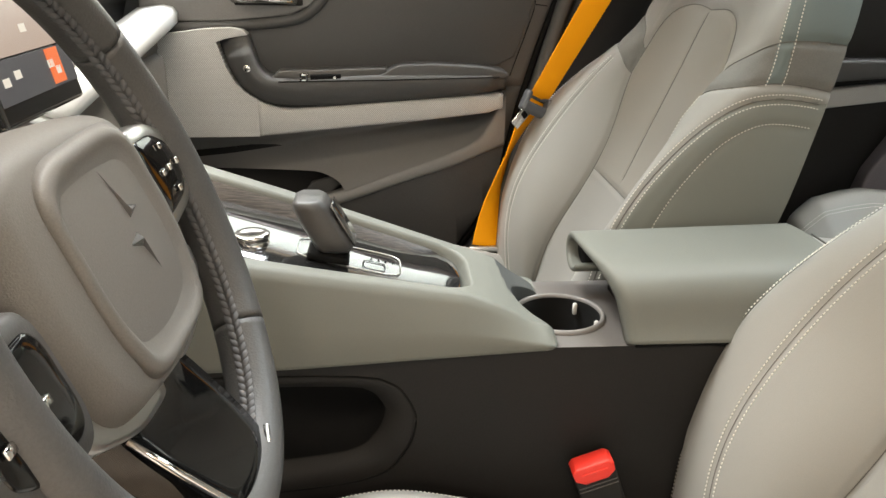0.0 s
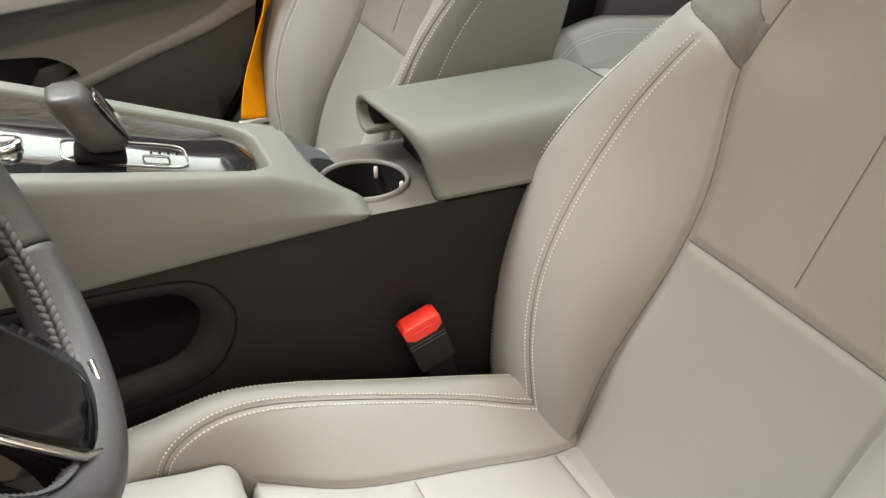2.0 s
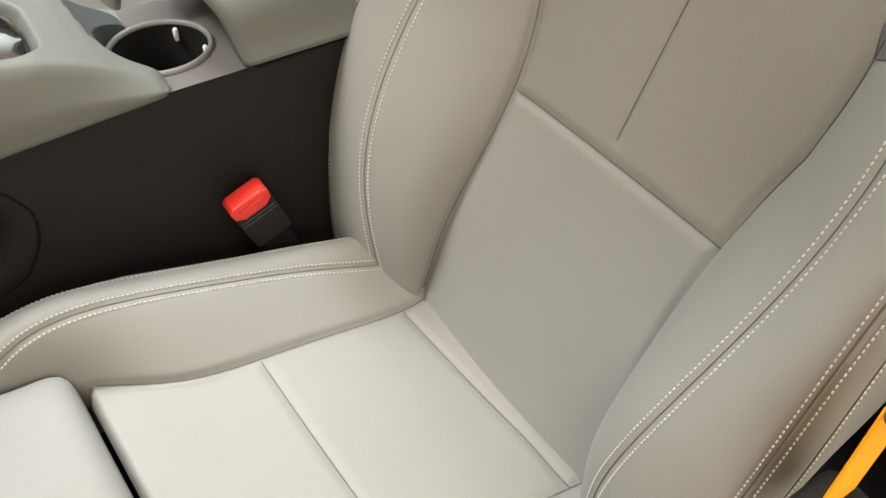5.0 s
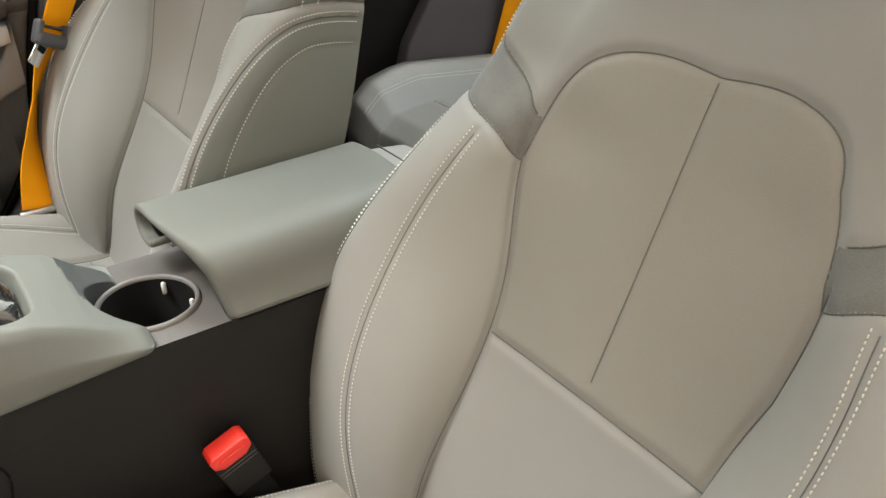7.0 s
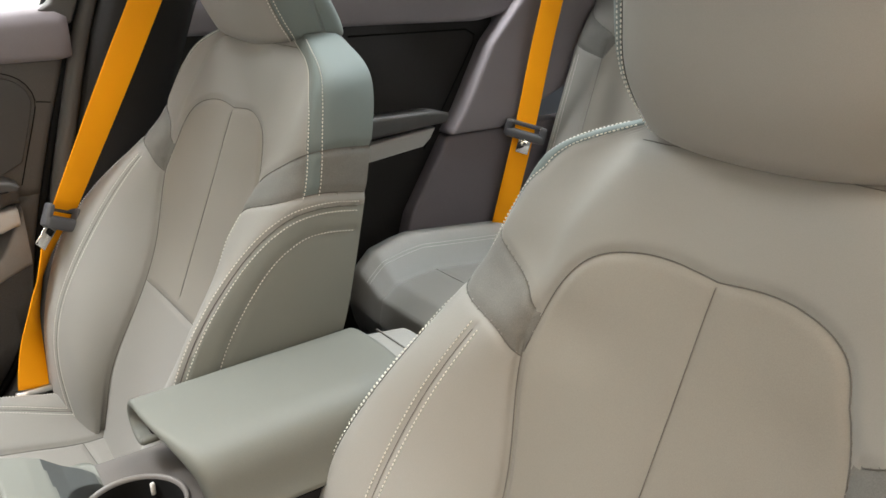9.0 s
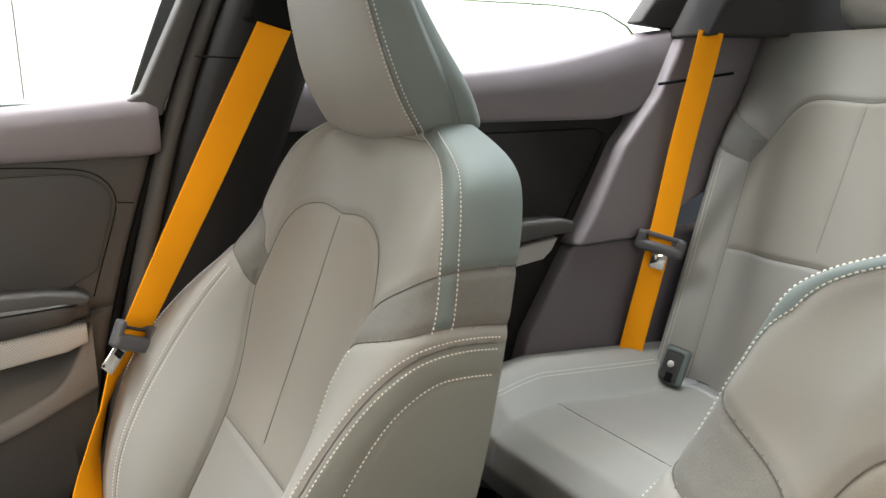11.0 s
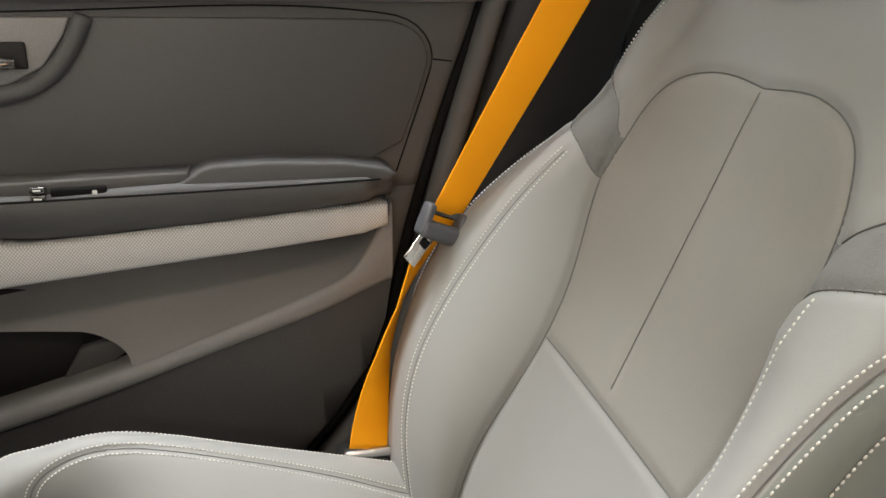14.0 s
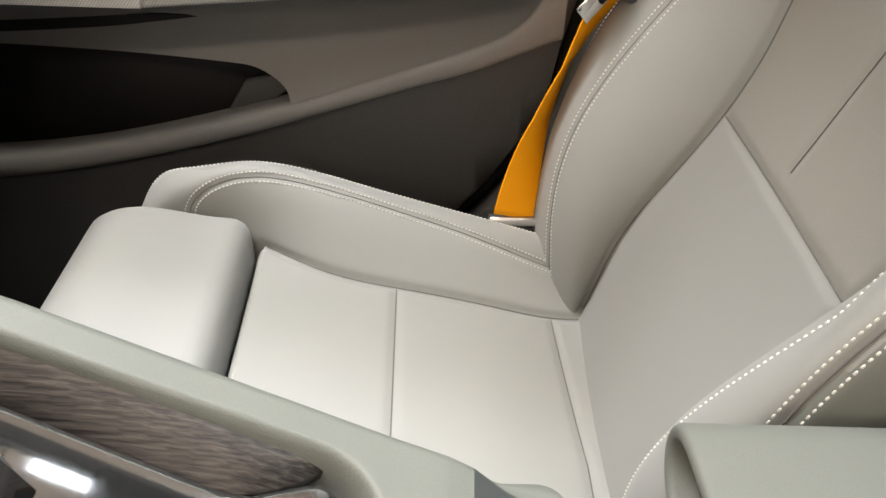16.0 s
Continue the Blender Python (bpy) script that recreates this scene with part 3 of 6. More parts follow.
def pad_bm():
    """The thigh support: a rounded pad ahead of the cushion."""
    prof = [(-0.3745, -0.03), (-0.3750, 0.050), (-0.3775, 0.063), (-0.383, 0.0705), (-0.41, 0.076), (-0.46, 0.083), (-0.518, 0.082), (-0.548, 0.066), (-0.564, 0.022), (-0.569, -0.04), (-0.557, -0.09)]
    pr = smooth_path(prof, 44)
    rings = []
    for k in np.concatenate([[-1, -0.995, -0.985, -0.965, -0.93], np.linspace(-0.88, 0.88, 25), [0.93, 0.965, 0.985, 0.995, 1]]):
        d = max(0.0, (abs(k) - 0.93) / 0.07)
        inset = 0.014 * (1 - math.sqrt(max(0.0, 1 - d * d)))
        y = k * 0.191
        ring = [(x + float(cush_shear(x, y)) + (0.5 * inset if x < -0.5 else -0.3 * inset), y, z - inset) for x, z in pr]
        rings.append(ring + [(-0.43, y, -0.11), (-0.38, y, -0.10)])
    return loft(rings)


def build_cushion(parent):
    us, vs = np.linspace(-1, 1, 401), np.arange(-0.540, 0.0405, 0.003)
    seams = []
    xi = np.linspace(-0.540, 0.04, 160)
    cs = smooth_path([(0.52, -0.446), (0.565, -0.442), (0.605, -0.428), (0.630, -0.402), (0.640, -0.365), (0.640, -0.30), (0.640, -0.15), (0.640, 0.03)], 200)
    q = np.linspace(-0.48, 0.48, 120)
    for sg in (-1, 1):
        seams.append((np.full(160, sg * 0.48), xi, 1.0))
        seams.append((sg * cs[:, 0], cs[:, 1], 0.5))
    for x0 in (-0.210, -0.039):
        seams.append((q, np.full(120, x0), 0.8))
    seams.append((q, np.full(120, -0.372), 1.6))
    panelled(cush_pt, us, vs, seams, cush_panel, parent, (0, 0, 1))
    for sg in (-1, 1):
        stitches(cush_pt, sg * cs[:, 0], cs[:, 1], (-0.0055, 0.0055), parent, (0, 0, 1))
        stitches(cush_pt, np.full(160, sg * 0.775), np.linspace(-0.515, 0.02, 160), (0.0,), parent, (0, 0, 1))
    part("thigh_pad", pad_bm(), M_SEAT, parent)


HZ = [0.607, 0.615, 0.632, 0.67, 0.72, 0.77, 0.81, 0.83, 0.838]
H_F = spl(HZ, [0.264, 0.246, 0.230, 0.214, 0.203, 0.195, 0.194, 0.203, 0.215])
H_B = spl(HZ, [0.338, 0.354, 0.358, 0.334, 0.298, 0.270, 0.252, 0.240, 0.230])
H_W = spl(HZ, [0.074, 0.110, 0.134, 0.148, 0.147, 0.138, 0.125, 0.106, 0.084])
H_SEAM = spl([0.607, 0.625, 0.645, 0.67, 0.70, 0.76, 0.84], [0.345, 0.315, 0.290, 0.270, 0.258, 0.250, 0.245])


def head_pt(t, z):
    """t: round the headrest from -1 to 1, 0 at the front middle."""
    t, z = np.broadcast_arrays(np.asarray(t, float), np.asarray(z, float))
    f, b, w = H_F(z), H_B(z), H_W(z)
    c, s = np.cos(t * math.pi), np.sin(t * math.pi)
    k = np.sign(s) * np.abs(s) ** 0.62
    x = (f + b) / 2 - (b - f) / 2 * np.sign(c) * np.abs(c) ** 0.62 + 0.010 * (np.abs(k) ** 3) * (c > 0)
    return np.stack([x, w * k, z], -1)


def build_headrest(parent):
    ts, zs = np.linspace(-1, 1, 161), np.linspace(HZ[0], HZ[-1], 90)
    zz = np.linspace(0.612, 0.830, 110)
    seams = [(sg * (H_SEAM(zz) + d), zz, dep) for sg in (-1, 1) for d, dep in ((0.0, 0.6), (0.026, 0.28))]
    panelled(head_pt, ts, zs, seams, lambda t, z: ("headrest", M_SEAT) if abs(t) < float(H_SEAM(z)) else ("headrest_side_" + ("left" if t < 0 else "right"), M_SIDE), parent, (-1, 0, 0))
    for sg in (-1, 1):
        for d in (-0.008, 0.030):
            stitches(head_pt, sg * (H_SEAM(zz) + d), zz, (0.0,), parent, (-1, sg, 0))
    for z, nm in ((HZ[-1], "headrest_top"), (HZ[0], "headrest_underside")):
        bm = bmesh.new()
        bm.faces.new([bm.verts.new(tuple(head_pt(t, z))) for t in np.linspace(-1, 1, 60)[:-1]])
        part(nm, bm, M_SEAT, parent)


def build_front_seat(edge, dart, rows, slim=0.0):
    seat = empty("front_seat")
    build_backrest(seat, edge, dart, rows, slim)
    build_cushion(seat)
    build_headrest(seat)
    for y in (-0.055, 0.055):
        part("headrest_post", tube([(0.285, y, 0.56), (0.290, y, 0.66)], 0.007), M_CHROME, seat)
    part("seat_base", box_bm(0.46, 0.40, 0.10, 0.02, 2, (-0.22, 0, -0.16)), M_BLACK, seat)
    for y in (-0.2, 0.2):
        part("seat_rail", box_bm(0.62, 0.04, 0.16, 0.006, 2, (-0.2, y, -0.29)), M_BLACK, seat)
    return seat


passenger_seat = tagged(build_front_seat((0.598, 0.622), -0.034, (0.0,), 1.0), "grey upholstered front passenger seat with pale double stitching", "car seat", "front seats")
passenger_seat.matrix_world = pose(0, 0.375, 0.36)
driver_seat = tagged(build_front_seat((0.610, 0.626), -0.002, (-0.0062, 0.0062), -1.2), "grey upholstered driver seat with pale double stitching", "car seat", "front seats")
driver_seat.matrix_world = pose(0.1045, -0.375, 0.3077)

# ---- setting: hall and car shell ----


def plain(name, bm, material, label, category="", kind="structure", smooth=False):
    return tagged(part(name, bm, material, smooth=smooth), label, category, "", kind)


plain("hall_floor", box_bm(16, 10, 0.1, 0, 1, (0, -1, -0.42)), M_FLOORHALL, "smooth beige showroom floor")
hall_wall = plain("wall_north", box_bm(16, 0.1, 4.2, 0, 1, (0, 3.07, 1.6)), M_JOINT, "white panelled showroom wall")
for i in range(-3, 3):
    part("wall_panel", box_bm(2.392, 0.02, 3.9, 0.002, 1, (0.02 + 2.4 * i + 1.2, 3.011, 1.6)), M_WHITE, hall_wall, smooth=False)
plain("wall_south", box_bm(16, 0.1, 4.2, 0, 1, (0, -5.5, 1.6)), M_WHITE, "white showroom wall")
plain("wall_east", box_bm(0.1, 10, 4.2, 0, 1, (7.6, -1, 1.6)), M_WHITE, "white showroom wall")
# out of view; made grey to cut the light bounced onto the backrests
plain("wall_west", box_bm(0.1, 10, 4.2, 0, 1, (-7.6, -1, 1.6)), M_GREYWALL, "plain grey showroom wall")
plain("ceiling", box_bm(16, 10, 0.1, 0, 1, (0, -1, 3.52)), M_CEIL, "pale beige showroom ceiling")

plain("floor", box_bm(3.3, 1.54, 0.05, 0, 1, (0.15, 0, -0.025)), M_CARPET, "dark carpeted car floor")
plain("floor_underbody", box_bm(3.6, 1.60, 0.30, 0, 1, (0.15, 0, -0.21)), M_PAINT, "car underbody sill")
# roof with a large glass opening over the front seats
plain("roof_lining", join(box_bm(0.26, 1.30, 0.04, 0.01, 2, (1.46, 0, 1.40)), box_bm(0.24, 1.30, 0.04, 0.01, 2, (-0.15, 0, 1.37), (0, -6, 0)),
                          box_bm(1.56, 0.14, 0.04, 0.01, 2, (0.56, 0.60, 1.40)), box_bm(1.56, 0.14, 0.04, 0.01, 2, (0.56, -0.60, 1.40))), M_LINING, "dark roof lining round the glass roof")
rg = plain("window_1", box_bm(1.40, 1.08, 0.006, 0, 1, (0.65, 0, 1.42)), M_ROOFGLASS, "dark tinted glass roof panel")
ws = plain("window_2", box_bm(0.95, 1.3, 0.006, 0, 1, (-0.80, 0, 1.16), (0, -28, 0)), M_GLASS, "clear windscreen glass")
ws.visible_shadow = False
plain("bulkhead", box_bm(0.10, 1.5, 1.10, 0, 1, (-1.25, 0, 0.50)), M_BLACK, "dark front bulkhead")
plain("rear_wall", box_bm(0.08, 1.5, 1.08, 0, 1, (2.06, 0, 0.515)), M_LINING, "dark rear cargo wall")
plain("parcel_floor", box_bm(0.62, 1.5, 0.04, 0, 1, (1.74, 0, 0.74)), M_CARPET, "dark cargo cover behind the rear bench")
rw = plain("window_3", prism([(1.58, 1.405), (1.585, 1.411), (2.10, 1.061), (2.095, 1.055)], "y", -0.62, 0.62), M_GLASS, "clear tailgate glass")
rw.visible_shadow = False
# driver side behind the open front door
plain("body_side", join(box_bm(1.35, 0.06, 1.02, 0.01, 1, (0.98, -0.765, 0.50)), box_bm(0.14, 0.06, 0.42, 0.01, 1, (0.42, -0.745, 1.20), (0, 12, 0)),
                        box_bm(1.3, 0.10, 0.06, 0.01, 1, (0.98, -0.66, 1.38))), M_DOOR, "dark trim of the car body beside the rear bench")
plain("front_side", box_bm(0.50, 0.06, 1.0, 0.01, 1, (-1.0, -0.765, 0.48)), M_DOOR, "dark footwell side trim")
plain("front_side_far", box_bm(0.42, 0.06, 1.0, 0.01, 1, (-1.05, 0.80, 0.48)), M_DOOR, "dark footwell side trim")
plain("body_skin", join(box_bm(2.2, 0.02, 1.30, 0.005, 1, (-0.55, 0.865, 0.36)), box_bm(1.3, 0.02, 1.34, 0.005, 1, (1.2, 0.865, 0.36)),
                        box_bm(2.6, 0.08, 0.06, 0.01, 1, (0.5, 0.66, 1.39))), M_PAINT, "grey painted outer skin of the car doors")

# ---- passenger side: door, pillar, belt ----


def bake(root, m):
    """Moves the meshes of a thing by m, once it is built."""
    for o in root.children_recursive:
        if o.type == "MESH":
            o.data.transform(m)
    return root


M_DOORFIT = Matrix.Translation((0.0155, -0.010, 0)) @ Matrix.Diagonal((0.965, 1, 0.945, 1))


Z_SILL_T = lin([-1.0, -0.303, 0.049, 0.075], [1.000, 1.049, 1.076, 1.078])
Z_STRIP_B = lin([-0.90, -0.62, -0.578, -0.342, -0.207, -0.087, -0.066, -0.02], [0.628, 0.645, 0.650, 0.674, 0.687, 0.701, 0.709, 0.715])
Z_RIDGE_T = spl([-0.92, -0.75, -0.604, -0.43, -0.356, -0.283, -0.212, -0.138, -0.109, -0.091, -0.075, -0.060], [0.425, 0.440, 0.468, 0.517, 0.541, 0.569, 0.595, 0.626, 0.644, 0.665, 0.693, 0.720])
Z_RIDGE_B = spl([-0.92, -0.75, -0.604, -0.43, -0.358, -0.285, -0.213, -0.139, -0.095, -0.03], [0.395, 0.410, 0.440, 0.490, 0.515, 0.541, 0.566, 0.592, 0.612, 0.640])
X_REAR = spl([0.05, 0.30, 0.40, 0.52, 0.63, 0.78, 0.90, 1.00, 1.08], [-0.33, -0.22, -0.14, -0.068, -0.042, -0.004, 0.034, 0.066, 0.078])


M_FRAME = mat("dark_door_frame", (0.075, 0.073, 0.071), 0.65, var=0.1, grain=0.25, grain_scale=800, bump=0.35)


def build_front_door():
    d = empty("front_door")
    # window sill
    xs = np.linspace(-0.92, 0.072, 60)
    rings = []
    for x in xs:
        zt = float(Z_SILL_T(x))
        e = max(0.0, (x - 0.045) / 0.027) ** 2 * 0.012
        zb = 0.984 + 0.3 * e
        rings.append([(x, 0.775, zt - e), (x, 0.738, zt - e + 0.001), (x, 0.728, zt - 0.003 - e), (x, 0.722, zt - 0.012 - e), (x, 0.7195, zt - 0.03 - e), (x, 0.719, zb + 0.03), (x, 0.721, zb + 0.012),
                      (x, 0.727, zb + 0.003), (x, 0.740, zb), (x, 0.775, zb)])
    part("sill", loft(rings), M_SILL, d, "smooth light grey window sill")
    # frame panel behind everything, following the rear edge
    zs = np.linspace(0.05, 1.06, 60)
    rings = []
    for z in zs:
        xr = float(X_REAR(z))
        rings.append([(-0.92, 0.748, z), (xr - 0.012, 0.748, z), (xr - 0.004, 0.750, z), (xr, 0.756, z), (xr, 0.80, z), (-0.92, 0.80, z)])
    part("door_frame", loft([r for r in rings if r[0][2] > 0.735]), M_FRAME, d)
    part("door_frame", loft([[(max(x, r[2][0] - 0.045), y, z) for x, y, z in r] for r in rings if 0.12 < r[0][2] < 0.76]), M_FRAME, d)
    # padded upper panel with a rounded rear corner
    out = [(-0.86, 0.968), (-0.06, 0.965), (-0.030, 0.958), (-0.010, 0.944), (-0.001, 0.920), (-0.006, 0.895), (-0.046, 0.775), (-0.86, 0.745)]
    for _ in range(2):
        out = [q for a, b in zip(out, out[1:] + out[:1]) for q in ((a[0] * 0.8 + b[0] * 0.2, a[1] * 0.8 + b[1] * 0.2), (a[0] * 0.2 + b[0] * 0.8, a[1] * 0.2 + b[1] * 0.8))]
    part("upper_panel", prism(out, "y", 0.739, 0.770, 0.004, 2), M_SOFT, d, "charcoal padded door panel")
    part("panel_seam", tube([(x, 0.7478, z) for x, z in smooth_path([(-0.92, 0.974), (-0.40, 0.973), (-0.06, 0.971), (-0.026, 0.963), (-0.004, 0.945), (0.005, 0.920), (0.000, 0.893), (-0.020, 0.832), (-0.040, 0.772)], 80)], 0.0011, 6), M_RUBBER, d)
    part("panel_joint", tube([(0.006, 0.7474, 0.915), (0.030, 0.7474, 0.912)], 0.0010, 6), M_RUBBER, d)
    # armrest: one swept band that turns up at its front into the grab handle
    cl = smooth_path([(-0.584, 0.850), (-0.576, 0.818), (-0.562, 0.782), (-0.535, 0.754), (-0.490, 0.744), (-0.35, 0.748), (-0.20, 0.755), (-0.052, 0.763)], 60)
    wd = spl(np.linspace(0, 1, 6), [0.030, 0.030, 0.032, 0.031, 0.026, 0.018])
    rings = []
    for i, (x, z) in enumerate(cl):
        t = (cl[min(i + 1, 59)] - cl[max(i - 1, 0)])
        t = t / np.linalg.norm(t)
        n = np.array([-t[1], t[0]])
        w = float(wd(i / 59))
        k = 1.0 if 2 < i < 57 else 0.75
        rings.append([(x + n[0] * w * a, 0.76 - (0.76 - yy) * k, z + n[1] * w * a) for a, yy in ((-1, 0.76), (-1, 0.730), (-0.92, 0.719), (-0.7, 0.708), (-0.3, 0.698), (0.2, 0.692), (0.75, 0.691), (0.95, 0.696), (1, 0.708), (1, 0.76))])
    part("armrest", loft(rings), M_SOFT, d, "charcoal padded armrest with grab handle")
    part("armrest_stitch_line", tube([(x, 0.6912, z) for x, z in smooth_path([(-0.50, 0.768), (-0.331, 0.771), (-0.203, 0.774), (-0.069, 0.778)], 30)], 0.0014, 6), M_RUBBER, d)
    pad = [(-0.320, 0.776), (-0.298, 0.783), (-0.276, 0.797), (-0.262, 0.801), (-0.203, 0.803), (-0.110, 0.799), (-0.062, 0.791), (-0.048, 0.782), (-0.056, 0.774), (-0.2, 0.766)]
    part("armrest_pad", prism(pad, "y", 0.696, 0.752, 0.007, 3), M_SOFT, d)
    part("switch_deck", prism([(-0.53, 0.762), (-0.500, 0.788), (-0.29, 0.794), (-0.29, 0.770), (-0.47, 0.756)], "y", 0.700, 0.752, 0.003, 2), M_LEVER, d)
    for zz in (0.769, 0.779):
        part("window_switch", box_bm(0.016, 0.012, 0.008, 0.002, 2, (-0.451, 0.697, zz + 0.002)), M_GLOSS, d, "glossy black window switch")
        part("switch_mark", box_bm(0.008, 0.001, 0.002, 0, 1, (-0.451, 0.6905, zz + 0.002)), M_MARK, d)
    part("grip_recess", box_bm(0.060, 0.006, 0.012, 0.003, 2, (-0.409, 0.6975, 0.7765), (0, -1, 0)), M_RUBBER, d)
    part("switch_mark", box_bm(0.005, 0.001, 0.005, 0.001, 1, (-0.392, 0.6935, 0.776)), M_MARK, d)
    bm = bmesh.new()
    bmesh.ops.create_uvsphere(bm, u_segments=20, v_segments=10, radius=0.0085)
    bmesh.ops.scale(bm, vec=(1, 0.45, 1), verts=bm.verts)
    bmesh.ops.translate(bm, vec=(-0.558, 0.694, 0.794), verts=bm.verts)
    part("speaker_knob", bm, M_CHROME, d, "small round metal knob")
    # metal and woven trim below the armrest
    fr = [(-0.800, 0.652), (-0.795, 0.842), (-0.720, 0.856), (-0.640, 0.867), (-0.590, 0.870), (-0.566, 0.866), (-0.556, 0.856), (-0.600, 0.848), (-0.616, 0.842), (-0.604, 0.800), (-0.585, 0.762), (-0.565, 0.742), (-0.545, 0.730), (-0.545, 0.6545)]
    part("silver_trim", prism(fr, "y", 0.7070, 0.768, 0.0012, 2), M_TRIMSTRIP, d, "pale woven trim round the grab handle", smooth=False)
    xs = np.linspace(-0.545, -0.058, 50)
    rings = []
    for x in xs:
        zt, zb = 0.702 + (x + 0.572) * 0.076, float(Z_STRIP_B(x))
        zt = zt + max(0.0, (-0.47 - x) / 0.075) ** 2 * 0.024
        rings.append([(x, 0.768, zt), (x, 0.714, zt), (x, 0.709, zt - 0.002), (x, 0.7072, zt - 0.007), (x, 0.7070, (zt + zb) / 2), (x, 0.7072, zb + 0.006), (x, 0.711, zb + 0.001), (x, 0.768, zb)])
    part("trim_strip", loft(rings), M_TRIMSTRIP, d, "pale woven fabric trim strip")
    # lower panel: concave shelf, ridge, pocket mouth
    XP = -0.384
    xs = np.concatenate([np.linspace(-0.92, -0.46, 24), np.linspace(-0.45, -0.37, 34), np.linspace(-0.36, -0.05, 30)])
    shelf, ridge = [], []
    for x in xs:
        zs_, zr, zb = float(Z_STRIP_B(x)) + 0.004, float(Z_RIDGE_T(x)), float(Z_RIDGE_B(x))
        if x < XP:
            u = min(1.0, (XP - x) / 0.07)
            zp = zr + (0.562 - zr) * math.sqrt(1 - (1 - u) ** 2)
            zp = max(zp, zr)
        else:
            zp = zr
        end = max(0.0, (x + 0.16) / 0.11)
        zs_ = max(zs_, zp + 0.002)
        sh = []
        for k in np.linspace(0, 1, 20):
            z = zs_ + (zp - zs_) * k
            q = (zs_ - z) / max(0.01, zs_ - zr)
            y = 0.775 + 0.050 * min(1.0, q / 0.25) - 0.098 * (max(0.0, q - 0.25) / 0.75) ** 1.25
            sh.append((x, y - 0.010 * end, z))
        shelf.append(sh)
        rd = [(x, 0.790, zr - 0.01), (x, 0.745, zr - 0.001), (x, 0.729, zr), (x, 0.724, zr - 0.004), (x, 0.7215, zr - 0.012), (x, 0.7215, zb + 0.008), (x, 0.724, zb + 0.001), (x, 0.731, zb - 0.002)]
        for k in np.linspace(0.1, 1, 9):
            rd.append((x, 0.7315 + 0.028 * k, zb - 0.002 + (0.03 - zb) * k))
        ridge.append(rd)
    bm = loft(shelf, closed=False, caps=False)
    part("storage_shelf", bm, M_DOOR, d)
    # cut the lower skin at the curved rear edge
    rid = []
    for ring in ridge:
        rid.append([(min(x, float(X_REAR(max(0.06, z))) - 0.004), y, z) for x, y, z in ring])
    part("ridge", loft([r[:8] for r in rid], closed=False, caps=False), M_DOOR, d, "grey moulded ridge along the storage shelf")
    part("lower_panel", loft([r[7:] for r in rid], closed=False, caps=False), M_LOWDOOR, d, "dark lower door panel")
    part("pocket_back", box_bm(0.62, 0.01, 0.24, 0.002, 1, (-0.66, 0.826, 0.49)), M_BLACK, d)
    part("pocket_divider", prism([(-0.455, 0.535), (-0.405, 0.548), (-0.392, 0.530), (-0.44, 0.49), (-0.50, 0.46)], "y", 0.780, 0.795, 0.004, 2), M_LOWDOOR, d)
    zz = np.linspace(0.05, 1.07, 60)
    part("door_seal", tube([(float(X_REAR(z)) + 0.006, 0.755, z) for z in zz], 0.007, 8), M_RUBBER, d)
    # upper window frame at the pillar
    fr = [(0.026, 1.068), (0.050, 1.080), (0.110, 1.200), (0.190, 1.365), (0.228, 1.365), (0.143, 1.201), (0.078, 1.043), (0.066, 1.050)]
    part("window_frame", prism(fr, "y", 0.724, 0.760, 0.006, 3), M_FRAME, d)
    g = part("window_glass", prism([(-0.90, 1.0), (0.055, 1.06), (0.195, 1.37), (-0.40, 1.37)], "y", 0.757, 0.761), M_GLASS, d, "clear side window glass", smooth=False)
    g.visible_shadow = False
    part("lower_shell", box_bm(0.9, 0.012, 0.66, 0.003, 1, (-0.52, 0.842, 0.36)), M_BLACK, d)
    # inner door handle in the upper panel
    hb = [(-0.76, 0.878), (-0.60, 0.880), (-0.475, 0.892), (-0.436, 0.912), (-0.412, 0.945), (-0.402, 0.966), (-0.76, 0.966)]
    part("handle_recess", prism(hb, "y", 0.7345, 0.742, 0.003, 2), M_DOOR, d, "grey door handle bowl")
    rim = smooth_path([(-0.78, 0.866), (-0.62, 0.869), (-0.50, 0.878), (-0.445, 0.893), (-0.412, 0.924), (-0.388, 0.968)], 50)
    part("handle_bowl_rim", tube([(x, 0.7375, z) for x, z in rim], 0.0105, 10), M_SOFT, d, "charcoal padded rim of the handle bowl")
    part("handle_backing", box_bm(0.130, 0.006, 0.030, 0.003, 2, (-0.515, 0.733, 0.925)), M_BLACK, d, "black plate behind the handle")
    part("door_handle", tube([(-0.580, 0.730, 0.921), (-0.560, 0.716, 0.922), (-0.500, 0.712, 0.922), (-0.462, 0.724, 0.918)], 0.011, 12, 0.6), M_CHROME, d, "chrome inner door handle")
    return d


front_door = tagged(bake(build_front_door(), M_DOORFIT), "dark grey front passenger door with woven trim and storage pocket", "vehicle door")


